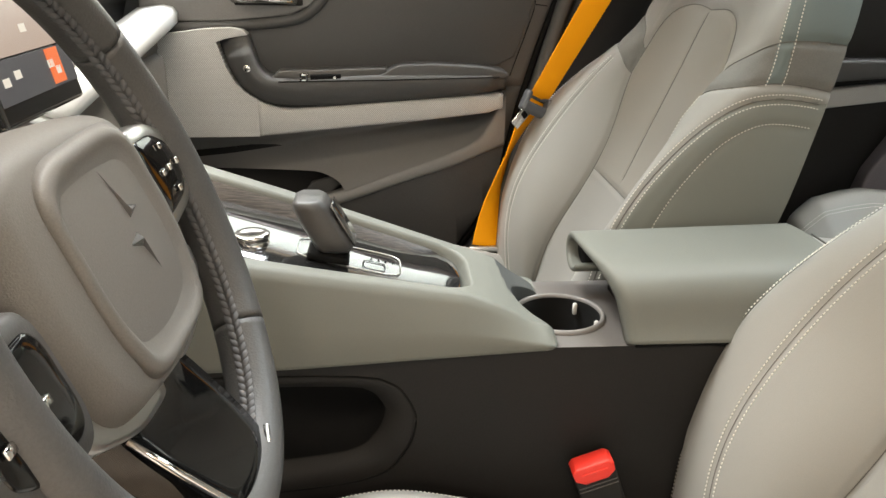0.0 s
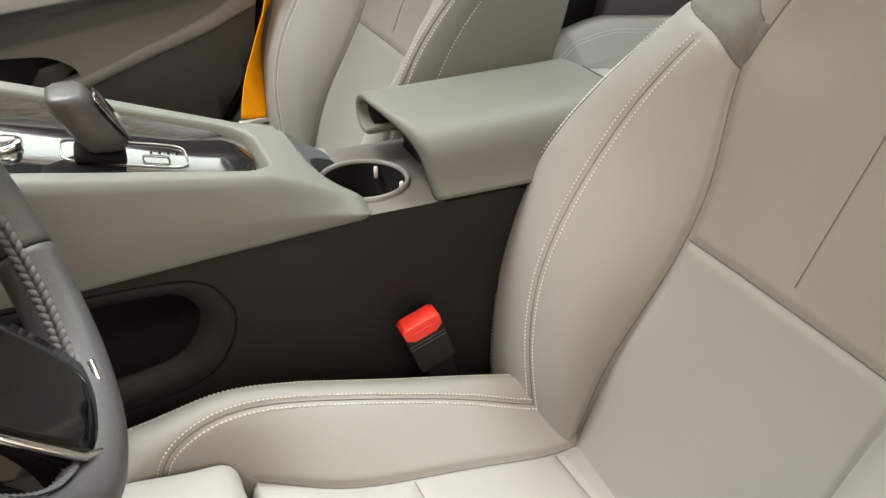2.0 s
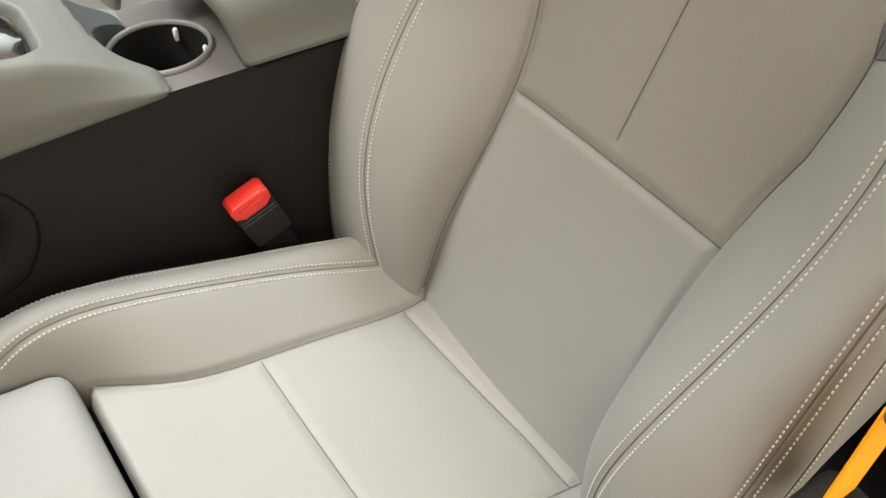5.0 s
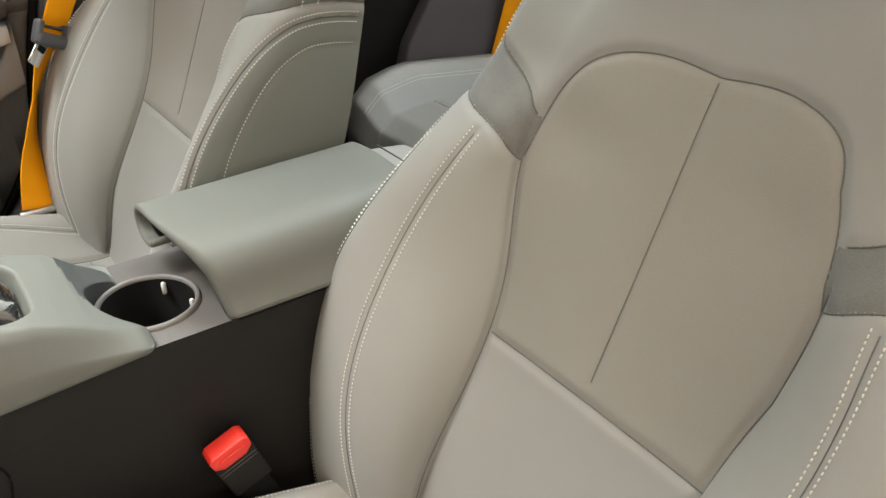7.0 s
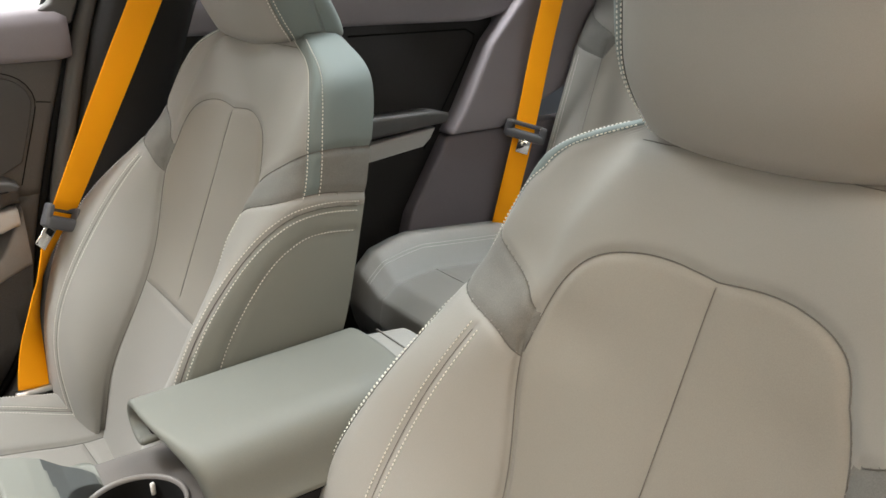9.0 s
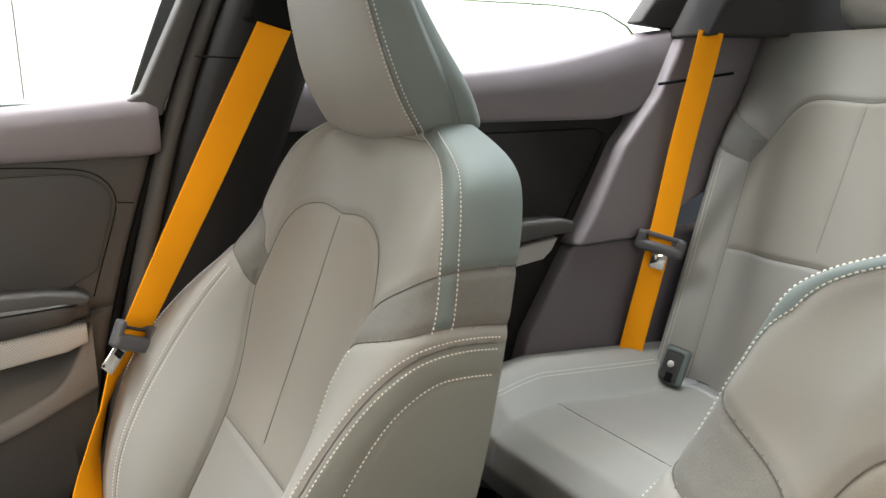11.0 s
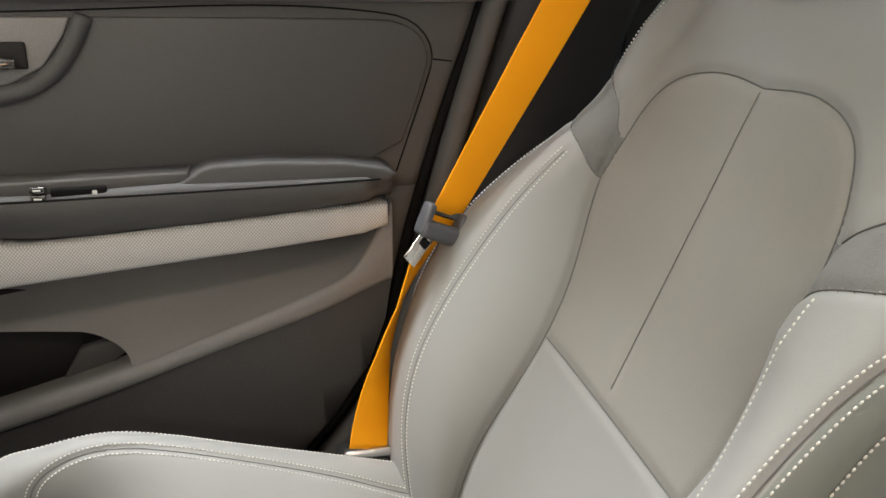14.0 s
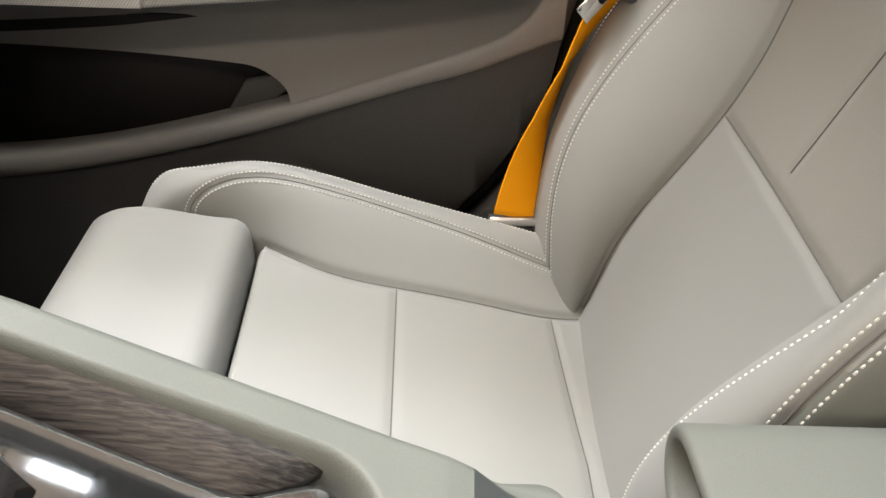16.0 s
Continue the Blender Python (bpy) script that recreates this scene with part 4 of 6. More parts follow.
# B pillar trim
def build_pillar():
    p = empty("pillar_trim")
    zs = np.linspace(0.02, 1.38, 60)
    fx = spl([0.0, 0.30, 0.45, 0.60, 0.78, 0.90, 1.00, 1.15, 1.40], [-0.24, -0.19, -0.085, -0.034, 0.008, 0.041, 0.070, 0.125, 0.236])
    rx = spl([0.0, 0.30, 0.50, 0.70, 0.9, 1.15, 1.40], [0.22, 0.20, 0.19, 0.20, 0.235, 0.330, 0.43])
    rings, flange = [], []
    for z in zs:
        a, b = float(fx(z)), float(rx(z))
        rings.append([(a + 0.030, 0.775, z), (a + 0.030, 0.728, z), (a + 0.036, 0.715, z), (a + 0.055, 0.704, z), ((a + b) / 2, 0.698, z), (b - 0.03, 0.702, z), (b, 0.725, z), (b, 0.775, z)])
        flange.append([(a + 0.002, 0.765, z), (a + 0.002, 0.735, z), (a + 0.010, 0.726, z), (a + 0.022, 0.724, z), (a + 0.029, 0.731, z), (a + 0.029, 0.765, z)])
    part("pillar_cover", loft(rings), M_BLACK, p, "black moulded pillar cover")
    part("pillar_flange", loft(flange), M_FRAME, p)
    part("pillar_seal", loft([[(float(fx(z)) - 0.05, 0.772, z), (float(fx(z)) + 0.05, 0.772, z), (float(fx(z)) + 0.05, 0.790, z), (float(fx(z)) - 0.05, 0.790, z)] for z in zs]), M_RUBBER, p, "black door aperture seal")
    part("cover_joint", tube([(0.128, 0.7032, 1.132), (0.150, 0.7005, 1.131), (0.205, 0.6975, 1.128)], 0.0016, 6), M_RUBBER, p)
    part("belt_slot", box_bm(0.072, 0.060, 0.110, 0.012, 3, (0.243, 0.660, 1.226), (0, 18, 0)), M_RUBBER, p, "black belt guide")
    return p


tagged(bake(build_pillar(), M_DOORFIT), "black moulded pillar trim between the doors", "pillar trim", kind="structure")


M_TONGUE = mat("tongue_plastic", (0.080, 0.081, 0.088), 0.38, var=0.1)


def belt_tongue(parent, c, rx, ry, rz, wide=1.0):
    m = pose(*c, rx, ry, rz) @ Matrix.Diagonal((wide, 1, 1, 1))

    def put(bm):
        bmesh.ops.transform(bm, matrix=m, verts=bm.verts)
        return bm
    loop = join(box_bm(0.060, 0.008, 0.010, 0.003, 3, (0, 0.006, 0.012)), box_bm(0.070, 0.020, 0.022, 0.009, 4, (0, -0.001, -0.012)), box_bm(0.013, 0.018, 0.038, 0.006, 4, (-0.030, 0, -0.002)), box_bm(0.013, 0.018, 0.038, 0.006, 4, (0.030, 0, -0.002)))
    t = part("tongue_grip", put(loop), M_TONGUE, parent, "dark grey plastic tongue grip")
    return t, m


def build_front_belt():
    b = empty("seat_belt")
    up = [tuple(np.array((0.243, 0.630, 1.120)) * (1 - k) + np.array((0.018, 0.638, 0.703)) * k) for k in np.linspace(0, 1, 26)]
    part("webbing", ribbon(up, [(1, float(np.interp(k, [0, 0.45, 1], [-0.12, -0.05, 0.55])), -0.32) for k in np.linspace(0, 1, 26)], 0.0475), M_BELT, b, "golden yellow webbing")
    lo = smooth_path([(0.014, 0.641, 0.698), (-0.007, 0.642, 0.660), (-0.035, 0.638, 0.598), (-0.0625, 0.630, 0.515), (-0.080, 0.610, 0.420)], 40)
    dirs, ws = [], []
    for i in range(40):
        k = i / 39
        a = np.interp(k, [0, 0.25, 0.38, 0.60, 1.0], [0.52, 1.05, 1.24, 1.02, 0.12])
        dirs.append((math.cos(a), math.sin(a) * 0.97, -0.1))
        ws.append(0.0475)
    part("lap_webbing", ribbon(lo, dirs, ws), M_BELT, b, "golden yellow webbing")
    t, m = belt_tongue(b, (0.013, 0.634, 0.694), 0, 25, 22, 0.84)
    part("latch_plate", (lambda bm: (bmesh.ops.transform(bm, matrix=m, verts=bm.verts), bm)[1])(box_bm(0.024, 0.003, 0.040, 0.001, 1, (-0.026, -0.004, -0.036), (0, 22, 0))), M_CHROME, b, "bright metal latch plate")
    part("latch_print", (lambda bm: (bmesh.ops.transform(bm, matrix=m, verts=bm.verts), bm)[1])(box_bm(0.014, 0.001, 0.010, 0, 1, (-0.022, -0.0065, -0.028), (0, 22, 0))), M_RUBBER, b)
    part("anchor_plate", box_bm(0.060, 0.012, 0.012, 0.004, 2, (-0.079, 0.610, 0.414)), M_SATIN, b, "metal belt anchor")
    part("anchor_boss", box_bm(0.09, 0.05, 0.05, 0.016, 3, (-0.074, 0.625, 0.386)), M_BLACK, b)
    return b


tagged(build_front_belt(), "golden yellow front seat belt beside the passenger seat", "seat belt", "seat belts")


def build_driver_belt():
    b = empty("seat_belt")
    top, low = np.array((0.099, -0.694, 0.664)), np.array((0.106, -0.694, 0.509))
    part("lap_webbing", ribbon([tuple(top + (low - top) * k) for k in np.linspace(0, 1, 12)], [(0.985, 0.0, 0.044)] * 12, 0.0475), M_BELT, b, "golden yellow webbing")
    part("webbing", ribbon([tuple(top + np.array((0.20, 0.02, 0.40)) * k) for k in np.linspace(0, 1, 12)], [(0.89, 0.0, -0.45)] * 12, 0.0475), M_BELT, b, "golden yellow webbing")
    belt_tongue(b, tuple(top + np.array((0.004, -0.004, 0.008))), 0, 25, 12)
    part("anchor_boss", box_bm(0.06, 0.04, 0.05, 0.014, 3, tuple(low)), M_BLACK, b)
    return b


tagged(build_driver_belt(), "golden yellow front seat belt beside the driver seat", "seat belt", "seat belts")

# ---- centre console ----
Y_C = 0.092


def build_console():
    c = empty("centre_console")
    # lower body with the side pocket
    top = [(-0.95, 0.55), (-0.38, 0.545), (-0.135, 0.555), (-0.132, 0.490), (-0.012, 0.490), (-0.010, 0.562), (0.05, 0.562), (0.30, 0.565), (0.38, 0.54), (0.40, 0.0), (-0.95, 0.0)]
    part("console_body", prism(top, "y", -Y_C + 0.060, Y_C - 0.004, 0.003, 1), M_BLACK, c, "dark grey moulded console side")
    # driver side skin with a hole for the pocket
    ox = [(-0.66, 0.528), (-0.305, 0.526), (-0.284, 0.517), (-0.271, 0.497), (-0.277, 0.474), (-0.296, 0.449), (-0.328, 0.438), (-0.66, 0.405)]
    bx = [(-0.68, 0.540), (-0.290, 0.539), (-0.256, 0.523), (-0.238, 0.489), (-0.243, 0.455), (-0.267, 0.417), (-0.315, 0.400), (-0.68, 0.365)]

    far = [(-0.95, 0.552), (-0.290, 0.556), (-0.10, 0.5662), (0.05, 0.5670), (0.38, 0.54), (0.40, 0.0), (-0.05, 0.0), (-0.95, 0.0)]

    def rounded(pts):
        for w in (0.82, 0.75):
            pts = [q for a, b in zip(pts, pts[1:] + pts[:1]) for q in ((a[0] * w + b[0] * (1 - w), a[1] * w + b[1] * (1 - w)), (a[0] * (1 - w) + b[0] * w, a[1] * (1 - w) + b[1] * w))]
        return pts

    def loop(bm, pts, y, n=8):
        if pts is not far:
            pts, n = rounded(pts), 2
        cps = [Vector((x, z)) for x, z in pts]
        out = []
        for i in range(len(cps)):
            a, b = cps[i], cps[(i + 1) % len(cps)]
            for k in range(n):
                p = a.lerp(b, k / n)
                out.append(bm.verts.new((p.x, y, p.y)))
        return out
    part("console_side", box_bm(0.30, 0.004, 0.30, 0.001, 1, (-0.06, Y_C - 0.002, 0.412)), M_BLACK, c, "dark grey console side skin")
    bm = bmesh.new()
    a, b = loop(bm, far, -Y_C), loop(bm, bx, -Y_C)
    # align the start so that quads stay short
    for i in range(len(a)):
        j = (i + 1) % len(a)
        bm.faces.new((a[i], a[j], b[j], b[i]))
    part("console_side", bm, M_BLACK, c, "dark grey console side skin", smooth=False)
    bm = bmesh.new()
    rs = [loop(bm, bx, -Y_C + 0.0010), loop(bm, bx, -Y_C - 0.0004), loop(bm, [(x * 0.97 - 0.012, z * 0.97 + 0.0140) for x, z in bx], -Y_C - 0.001), loop(bm, ox, -Y_C + 0.001), loop(bm, ox, -Y_C + 0.006)]
    for r0, r1 in zip(rs, rs[1:]):
        for i in range(len(r0)):
            j = (i + 1) % len(r0)
            bm.faces.new((r0[i], r0[j], r1[j], r1[i]))
    part("pocket_frame", bm, M_BLACK, c)
    ring = [(x, -Y_C - 0.0002, z) for x, z in rounded(bx)]
    part("pocket_seam", tube(ring + ring[:1], 0.0013, 6), M_RUBBER, c)
    bm = bmesh.new()
    rs = [loop(bm, ox, -Y_C + 0.005), loop(bm, [(x - 0.010, z) for x, z in ox], -Y_C + 0.056)]
    for i in range(len(rs[0])):
        j = (i + 1) % len(rs[0])
        bm.faces.new((rs[0][i], rs[0][j], rs[1][j], rs[1][i]))
    bm.faces.new(rs[1])
    part("pocket_lining", bm, M_RUBBER, c, "black storage pocket lining")
    # green-grey shell: one skin from the driver side over the trough to the passenger rail, ending round the cup holder
    zd = lin([-0.80, -0.418, -0.186, -0.160, -0.135, -0.110, -0.086], [0.715, 0.664, 0.6265, 0.6160, 0.6030, 0.5895, 0.5790])
    zr = lin([-0.80, -0.360, -0.175, -0.150, -0.137, -0.120, -0.100, -0.086], [0.815, 0.677, 0.6180, 0.6110, 0.6050, 0.5910, 0.5790, 0.5740])
    zg = lin([-0.80, -0.30, -0.19, -0.16], [0.760, 0.632, 0.605, 0.598])       # trough floor
    zb = lin([-0.80, -0.375, -0.255, -0.105], [0.548, 0.553, 0.559, 0.565])
    yr = lin([-0.80, -0.360, -0.175, -0.086], [0.130, 0.100, 0.077, 0.066])
    CXc, CYc, CR = -0.0715, -0.0150, 0.0560
    X_END, X_TROUGH, R_TROUGH = -0.0865, -0.1755, 0.034

    def trough(x, y):
        """How far a place lies inside the trough."""
        a, b, c = y + 0.0715, float(yr(x)) - 0.0155 - y, X_TROUGH - x
        for e in (a, b):
            if c < R_TROUGH and e < R_TROUGH:
                return R_TROUGH - math.hypot(R_TROUGH - c, R_TROUGH - e)
        return min(a, b, c)

    xs = np.concatenate([np.linspace(-0.80, -0.240, 40), np.arange(-0.236, X_END - 0.0005, 0.0022), [X_END - 0.0006, X_END]])
    rings = []
    for x in xs:
        d, r, g, b, y = (float(f(x)) for f in (zd, zr, zg, zb, yr))
        yw = float(lin([-0.80, -0.30, -0.10], [0.108, 0.102, 0.096])(x))
        e = X_END - x
        turn = 0.016 - math.sqrt(max(0.0, 0.016 ** 2 - (0.016 - e) ** 2)) if e < 0.016 else 0.0
        yw, y = yw - turn, y - turn
        drop = 0.5 * turn
        hb = d - b
        ring = [(x, -yw + 0.008, b - 0.004), (x, -yw, b), (x, -yw - 0.0012, b + 0.005), (x, -yw - 0.0008, b + 0.34 * hb - drop * 0.4)]
        ring += [(x, -yw + 0.0012, b + 0.42 * hb - drop * 0.6), (x, -yw + 0.0105, d - min(0.011, 0.24 * hb) - drop), (x, -yw + 0.0150, d - 0.0025 - drop)]
        for yy in np.linspace(-yw + 0.0195, y, 96):
            z = d + (r - d) * (yy + 0.085) / (y + 0.085) + 0.0005 - drop
            k = min(1.0, max(0.0, trough(x, yy) / 0.0125))
            ring.append((x, float(yy), z + (g - 0.006 - z) * k * k * (3 - 2 * k)))
        ring += [(x, y + 0.007, r - 0.005 - drop), (x, y + 0.012, r - min(0.018, 0.5 * (r - b))), (x, 0.5 * (y + 0.014 + Y_C), 0.5 * (r + b)), (x, Y_C + 0.003 - turn, b + 0.006), (x, Y_C + 0.001 - turn, b - 0.004)]
        rings.append(ring)
    rings.append([(x + 0.0006, y, min(z, 0.562)) for x, y, z in rings[-1]])
    P = np.array(rings)
    nr, nc = P.shape[:2]
    off = P[..., :2] - np.array((CXc, CYc))
    rad = np.linalg.norm(off, axis=-1)
    snap = (rad < CR) & (rad > CR - 0.0040)
    P[..., :2] = np.where(snap[..., None], np.array((CXc, CYc)) + off / np.maximum(rad, 1e-6)[..., None] * CR, P[..., :2])
    gone = rad <= CR - 0.0040
    # shell slope down to the cup: its shade is put into a darker colour
    shade_area = [(-0.139, 0.094), (-0.090, 0.060), (-0.090, 0.004), (-0.131, -0.022)]
    within = lambda px, py: all((bx - ax) * (py - ay) - (by - ay) * (px - ax) < 0 for (ax, ay), (bx, by) in zip(shade_area, shade_area[1:] + shade_area[:1]))
    groups = {"console_shell": [], "cup_cheek": []}
    for i in range(nr - 1):
        for j in range(nc - 1):
            ids = ((i, j), (i + 1, j), (i + 1, j + 1), (i, j + 1))
            if any(gone[q] for q in ids):
                continue
            c0 = P[[q[0] for q in ids], [q[1] for q in ids]].mean(0)
            name = "console_shell"
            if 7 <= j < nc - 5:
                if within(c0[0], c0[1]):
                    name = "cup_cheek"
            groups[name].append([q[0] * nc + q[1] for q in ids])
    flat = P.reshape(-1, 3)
    for name, material, label in (("console_shell", M_SHELL, "soft green-grey console surround"), ("cup_cheek", M_SHELL_SHADE, "dark green-grey scoop beside the cup holder")):
        used = sorted({q for f in groups[name] for q in f})
        at = {q: n for n, q in enumerate(used)}
        bm = bmesh.new()
        vs = [bm.verts.new(tuple(map(float, flat[q]))) for q in used]
        for f in groups[name]:
            if len({at[q] for q in f}) == 4:
                bm.faces.new([vs[at[q]] for q in f])
        rim = [e for e in bm.edges if e.is_boundary and all(abs(math.hypot(v.co.x - CXc, v.co.y - CYc) - CR) < 0.0006 for v in e.verts)]
        if rim:
            up = bmesh.ops.extrude_edge_only(bm, edges=rim)
            for v in up["geom"]:
                if isinstance(v, bmesh.types.BMVert):
                    v.co = Vector((CXc + (v.co.x - CXc) * 0.985, CYc + (v.co.y - CYc) * 0.985, 0.562))
        part(name, bm, material, c, label)
    # gloss control panel, tilted towards the driver
    TILT = 0.10
    WOFF = lin([-0.80, -0.349, -0.245, -0.19], [0.042, 0.042, 0.050, 0.044])
    WZL = lin([-0.80, -0.349, -0.245, -0.19], [0.700, 0.643, 0.6275, 0.612])
    xs = np.concatenate([np.linspace(-0.62, -0.222, 34), -0.1865 - 0.030 * np.linspace(1, 0, 14) ** 1.6])
    rings = []
    for i, x in enumerate(xs):
        g = float(zg(x))
        e = -0.1865 - x
        k = 0.028 - math.sqrt(max(0.0, 0.028 ** 2 - (0.028 - e) ** 2)) if e < 0.028 else 0.0
        w0, w1 = -0.0625 + k, float(yr(x)) - min(float(WOFF(x)), 0.030 + max(0.0, -0.205 - x) * 0.6) - 0.001 - k
        rings.append([(x, y, g + dz + TILT * (y + 0.0665)) for y, dz in ((w0, -0.004), (w0, 0), (w0 + 0.003, 0.001), ((w0 + w1) / 2, 0.0012), (w1 - 0.003, 0.001), (w1, 0), (w1, -0.004))])
    part("gloss_panel", loft(rings), M_GLOSS, c, "glossy black control panel")
    # wood inlay between panel and rail
    xs = np.linspace(-0.78, -0.206, 54)
    rings = []
    for x in xs:
        r, y = float(zr(x)), float(yr(x))
        e = max(0.0, (x + 0.250) / 0.044) ** 2
        zl, wo = min(float(WZL(x)), r - 0.013), float(WOFF(x))
        zl, wo = zl + (r - 0.0115 - zl) * e, wo + (0.0205 - wo) * e
        rings.append([(x, y - 0.0155, r - 0.0058), (x, y - 0.0178, r - 0.0080), (x, y - wo, zl), (x, y - wo, zl - 0.004), (x, y - 0.012, zl - 0.004), (x, y - 0.009, r - 0.014)])
    part("wood_inlay", loft(rings), M_WOOD, c, "dark open-grained wood inlay")
    part("inlay_edge", tube([(x, float(yr(x)) - float(WOFF(x)) - 0.001, min(float(WZL(x)), float(zr(x)) - 0.013) - 0.003) for x in np.linspace(-0.78, -0.215, 30)], 0.0022, 8), M_RUBBER, c, "thin black inlay edge")
    # shift lever, rotary knob, button plate
    gx, gy = -0.338, -0.014
    gz = float(zg(gx)) + 0.005
    lev = part("shift_lever", loft([[(gx + cx + sx * 0.0215 * w, gy + sy * 0.030 * w2, gz + h) for sx, sy in ((-1, -0.7), (-0.7, -1), (0.7, -1), (1, -0.7), (1, 0.7), (0.7, 1), (-0.7, 1), (-1, 0.7))]
                                    for cx, w, w2, h in ((0.014, 0.78, 0.72, 0.010), (0.013, 0.92, 0.86, 0.014), (0.006, 0.92, 0.90, 0.028), (-0.003, 0.90, 0.90, 0.044), (-0.010, 0.86, 0.90, 0.058), (-0.0125, 0.76, 0.87, 0.065), (-0.013, 0.56, 0.76, 0.0675))]), M_LEVER, c, "dark grey gear lever with a flat top")
    part("lever_face", prism([(gx + 0.0365, gz + 0.017), (gx + 0.0335, gz + 0.016), (gx + 0.0095, gz + 0.060), (gx + 0.0125, gz + 0.062)], "y", gy - 0.019, gy + 0.019, 0.001, 1), M_GLOSS, lev)
    part("lever_base", tube([(gx + 0.012, gy, gz + 0.001), (gx + 0.012, gy, gz + 0.014)], 0.017, 20), M_GLOSS, lev)
    part("lever_slot", box_bm(0.046, 0.040, 0.008, 0.003, 2, (gx + 0.006, gy - 0.004, gz + 0.003), (0, 12, 0)), M_RUBBER, c)
    rng = []
    for k in range(48):
        t = 6.283185 * k / 48
        ux, uy = math.copysign(abs(math.cos(t)) ** 0.35, math.cos(t)), math.copysign(abs(math.sin(t)) ** 0.35, math.sin(t))
        rng.append((-0.310 + 0.056 * ux, gy + 0.004 + 0.024 * uy))
    pts = [(x, y, float(zg(x)) + 0.0022 + TILT * (y + 0.0665)) for x, y in rng]
    part("button_plate_edge", tube(pts + pts[:1], 0.0008, 5), M_SATIN, c)
    pts = [(-0.283 + 0.012 * math.copysign(abs(math.cos(t)) ** 0.4, math.cos(t)), gy - 0.006 + 0.009 * math.copysign(abs(math.sin(t)) ** 0.4, math.sin(t))) for t in np.linspace(0, 6.283185, 40)]
    part("park_button_edge", tube([(x, y, float(zg(x)) + 0.0023 + TILT * (y + 0.0665)) for x, y in pts], 0.0006, 5), M_RUBBER, c)
    for i in range(4):
        x = -0.286 + 0.008 * i
        part("gear_mark", box_bm(0.002, 0.003, 0.0006, 0, 1, (x, gy + 0.012, float(zg(x)) + 0.0022 + TILT * 0.0645), (0, 12, 0)), M_RUBBER, c)
    kx, ky = -0.414, -0.018
    kz = float(zg(kx)) - 0.004
    prof = [(0.0205, 0.0), (0.0205, 0.006), (0.0185, 0.008), (0.0185, 0.020), (0.0195, 0.022), (0.0195, 0.026), (0.0175, 0.0285), (0.012, 0.0275), (0.010, 0.0270), (0.004, 0.0268)]
    knob = part("rotary_knob", loft([[(kx + r * math.cos(6.28319 * k / 40), ky + r * math.sin(6.28319 * k / 40), kz + h) for k in range(40)] for r, h in [(r, 0.62 * h) for r, h in prof]]), M_CHROME, c, "knurled chrome rotary volume knob")
    # deck round the cup holder
    bm = bmesh.new()
    CX2 = (CXc, CYc)
    out = []
    for k in range(64):
        t = 6.283185 * k / 64
        dx, dy = math.cos(t), math.sin(t)
        s = min((0.11 if dx < 0 else 0.40) / max(1e-6, abs(dx)), ((Y_C - 0.002 + CYc) if dy < 0 else (Y_C - 0.002 - CYc)) / max(1e-6, abs(dy)))
        out.append((CX2[0] + dx * s, CX2[1] + dy * s))
    zk = lambda x: 0.5655
    a = [bm.verts.new((x, y, zk(x))) for x, y in out]
    b = [bm.verts.new((CX2[0] + 0.053 * math.cos(6.283185 * k / 64), CX2[1] + 0.053 * math.sin(6.283185 * k / 64), 0.568)) for k in range(64)]
    for i in range(64):
        j = (i + 1) % 64
        bm.faces.new((a[i], a[j], b[j], b[i]))
    part("deck", bm, M_DECK, c, "brown-grey console deck")
    ring = loft([[(CX2[0] + r * math.cos(6.283185 * k / 64), CX2[1] + r * math.sin(6.283185 * k / 64), z) for k in range(64)] for r, z in ((0.0535, 0.566), (0.0532, 0.570), (0.0520, 0.5725), (0.0503, 0.5732), (0.0486, 0.5725), (0.0475, 0.570), (0.0470, 0.564))], caps=False)
    cup = part("cup_holder", ring, M_RING, c, "round cup holder with pale rim")
    well = loft([[(CX2[0] + r * math.cos(6.283185 * k / 64), CX2[1] + r * math.sin(6.283185 * k / 64), z) for k in range(64)] for r, z in ((0.0472, 0.569), (0.0460, 0.564), (0.0420, 0.5005), (0.036, 0.4990), (0.001, 0.4990))], caps=False)
    part("cup_well", well, M_RUBBER, cup, "black rubber cup well")
    for ang in (0.9, -2.45, -0.35):
        part("grip_tab", box_bm(0.005, 0.005, 0.015, 0.0015, 1, (CX2[0] + 0.0435 * math.cos(ang), CX2[1] + 0.0435 * math.sin(ang), 0.5595)), M_MARK, cup)
    # armrest lid: a bent sheet, rolled under on the passenger side, falling on the driver side
    pr = [(0.034, 0.6050), (0.044, 0.5975), (0.058, 0.5930), (0.073, 0.5945), (0.0850, 0.6030), (0.0905, 0.6160), (0.0870, 0.6290), (0.076, 0.6380), (0.055, 0.6425), (0.018, 0.6445), (-0.030, 0.6438), (-0.056, 0.6405), (-0.073, 0.6320), (-0.083, 0.6180), (-0.088, 0.6030), (-0.093, 0.5860), (-0.099, 0.5715)]
    pp = smooth_path(pr, 70)
    inner = []
    for i in range(70):
        t = pp[min(i + 1, 69)] - pp[max(i - 1, 0)]
        t = t / np.linalg.norm(t)
        inner.append(pp[i] + np.array([-t[1], t[0]]) * float(np.interp(i, [0, 20, 34, 44, 52, 60, 69], [0.0075, 0.0085, 0.0080, 0.013, 0.024, 0.032, 0.032])))
    inner = np.array(inner)
    middle = (pp + inner) / 2
    half = np.linalg.norm(pp - middle, axis=1)
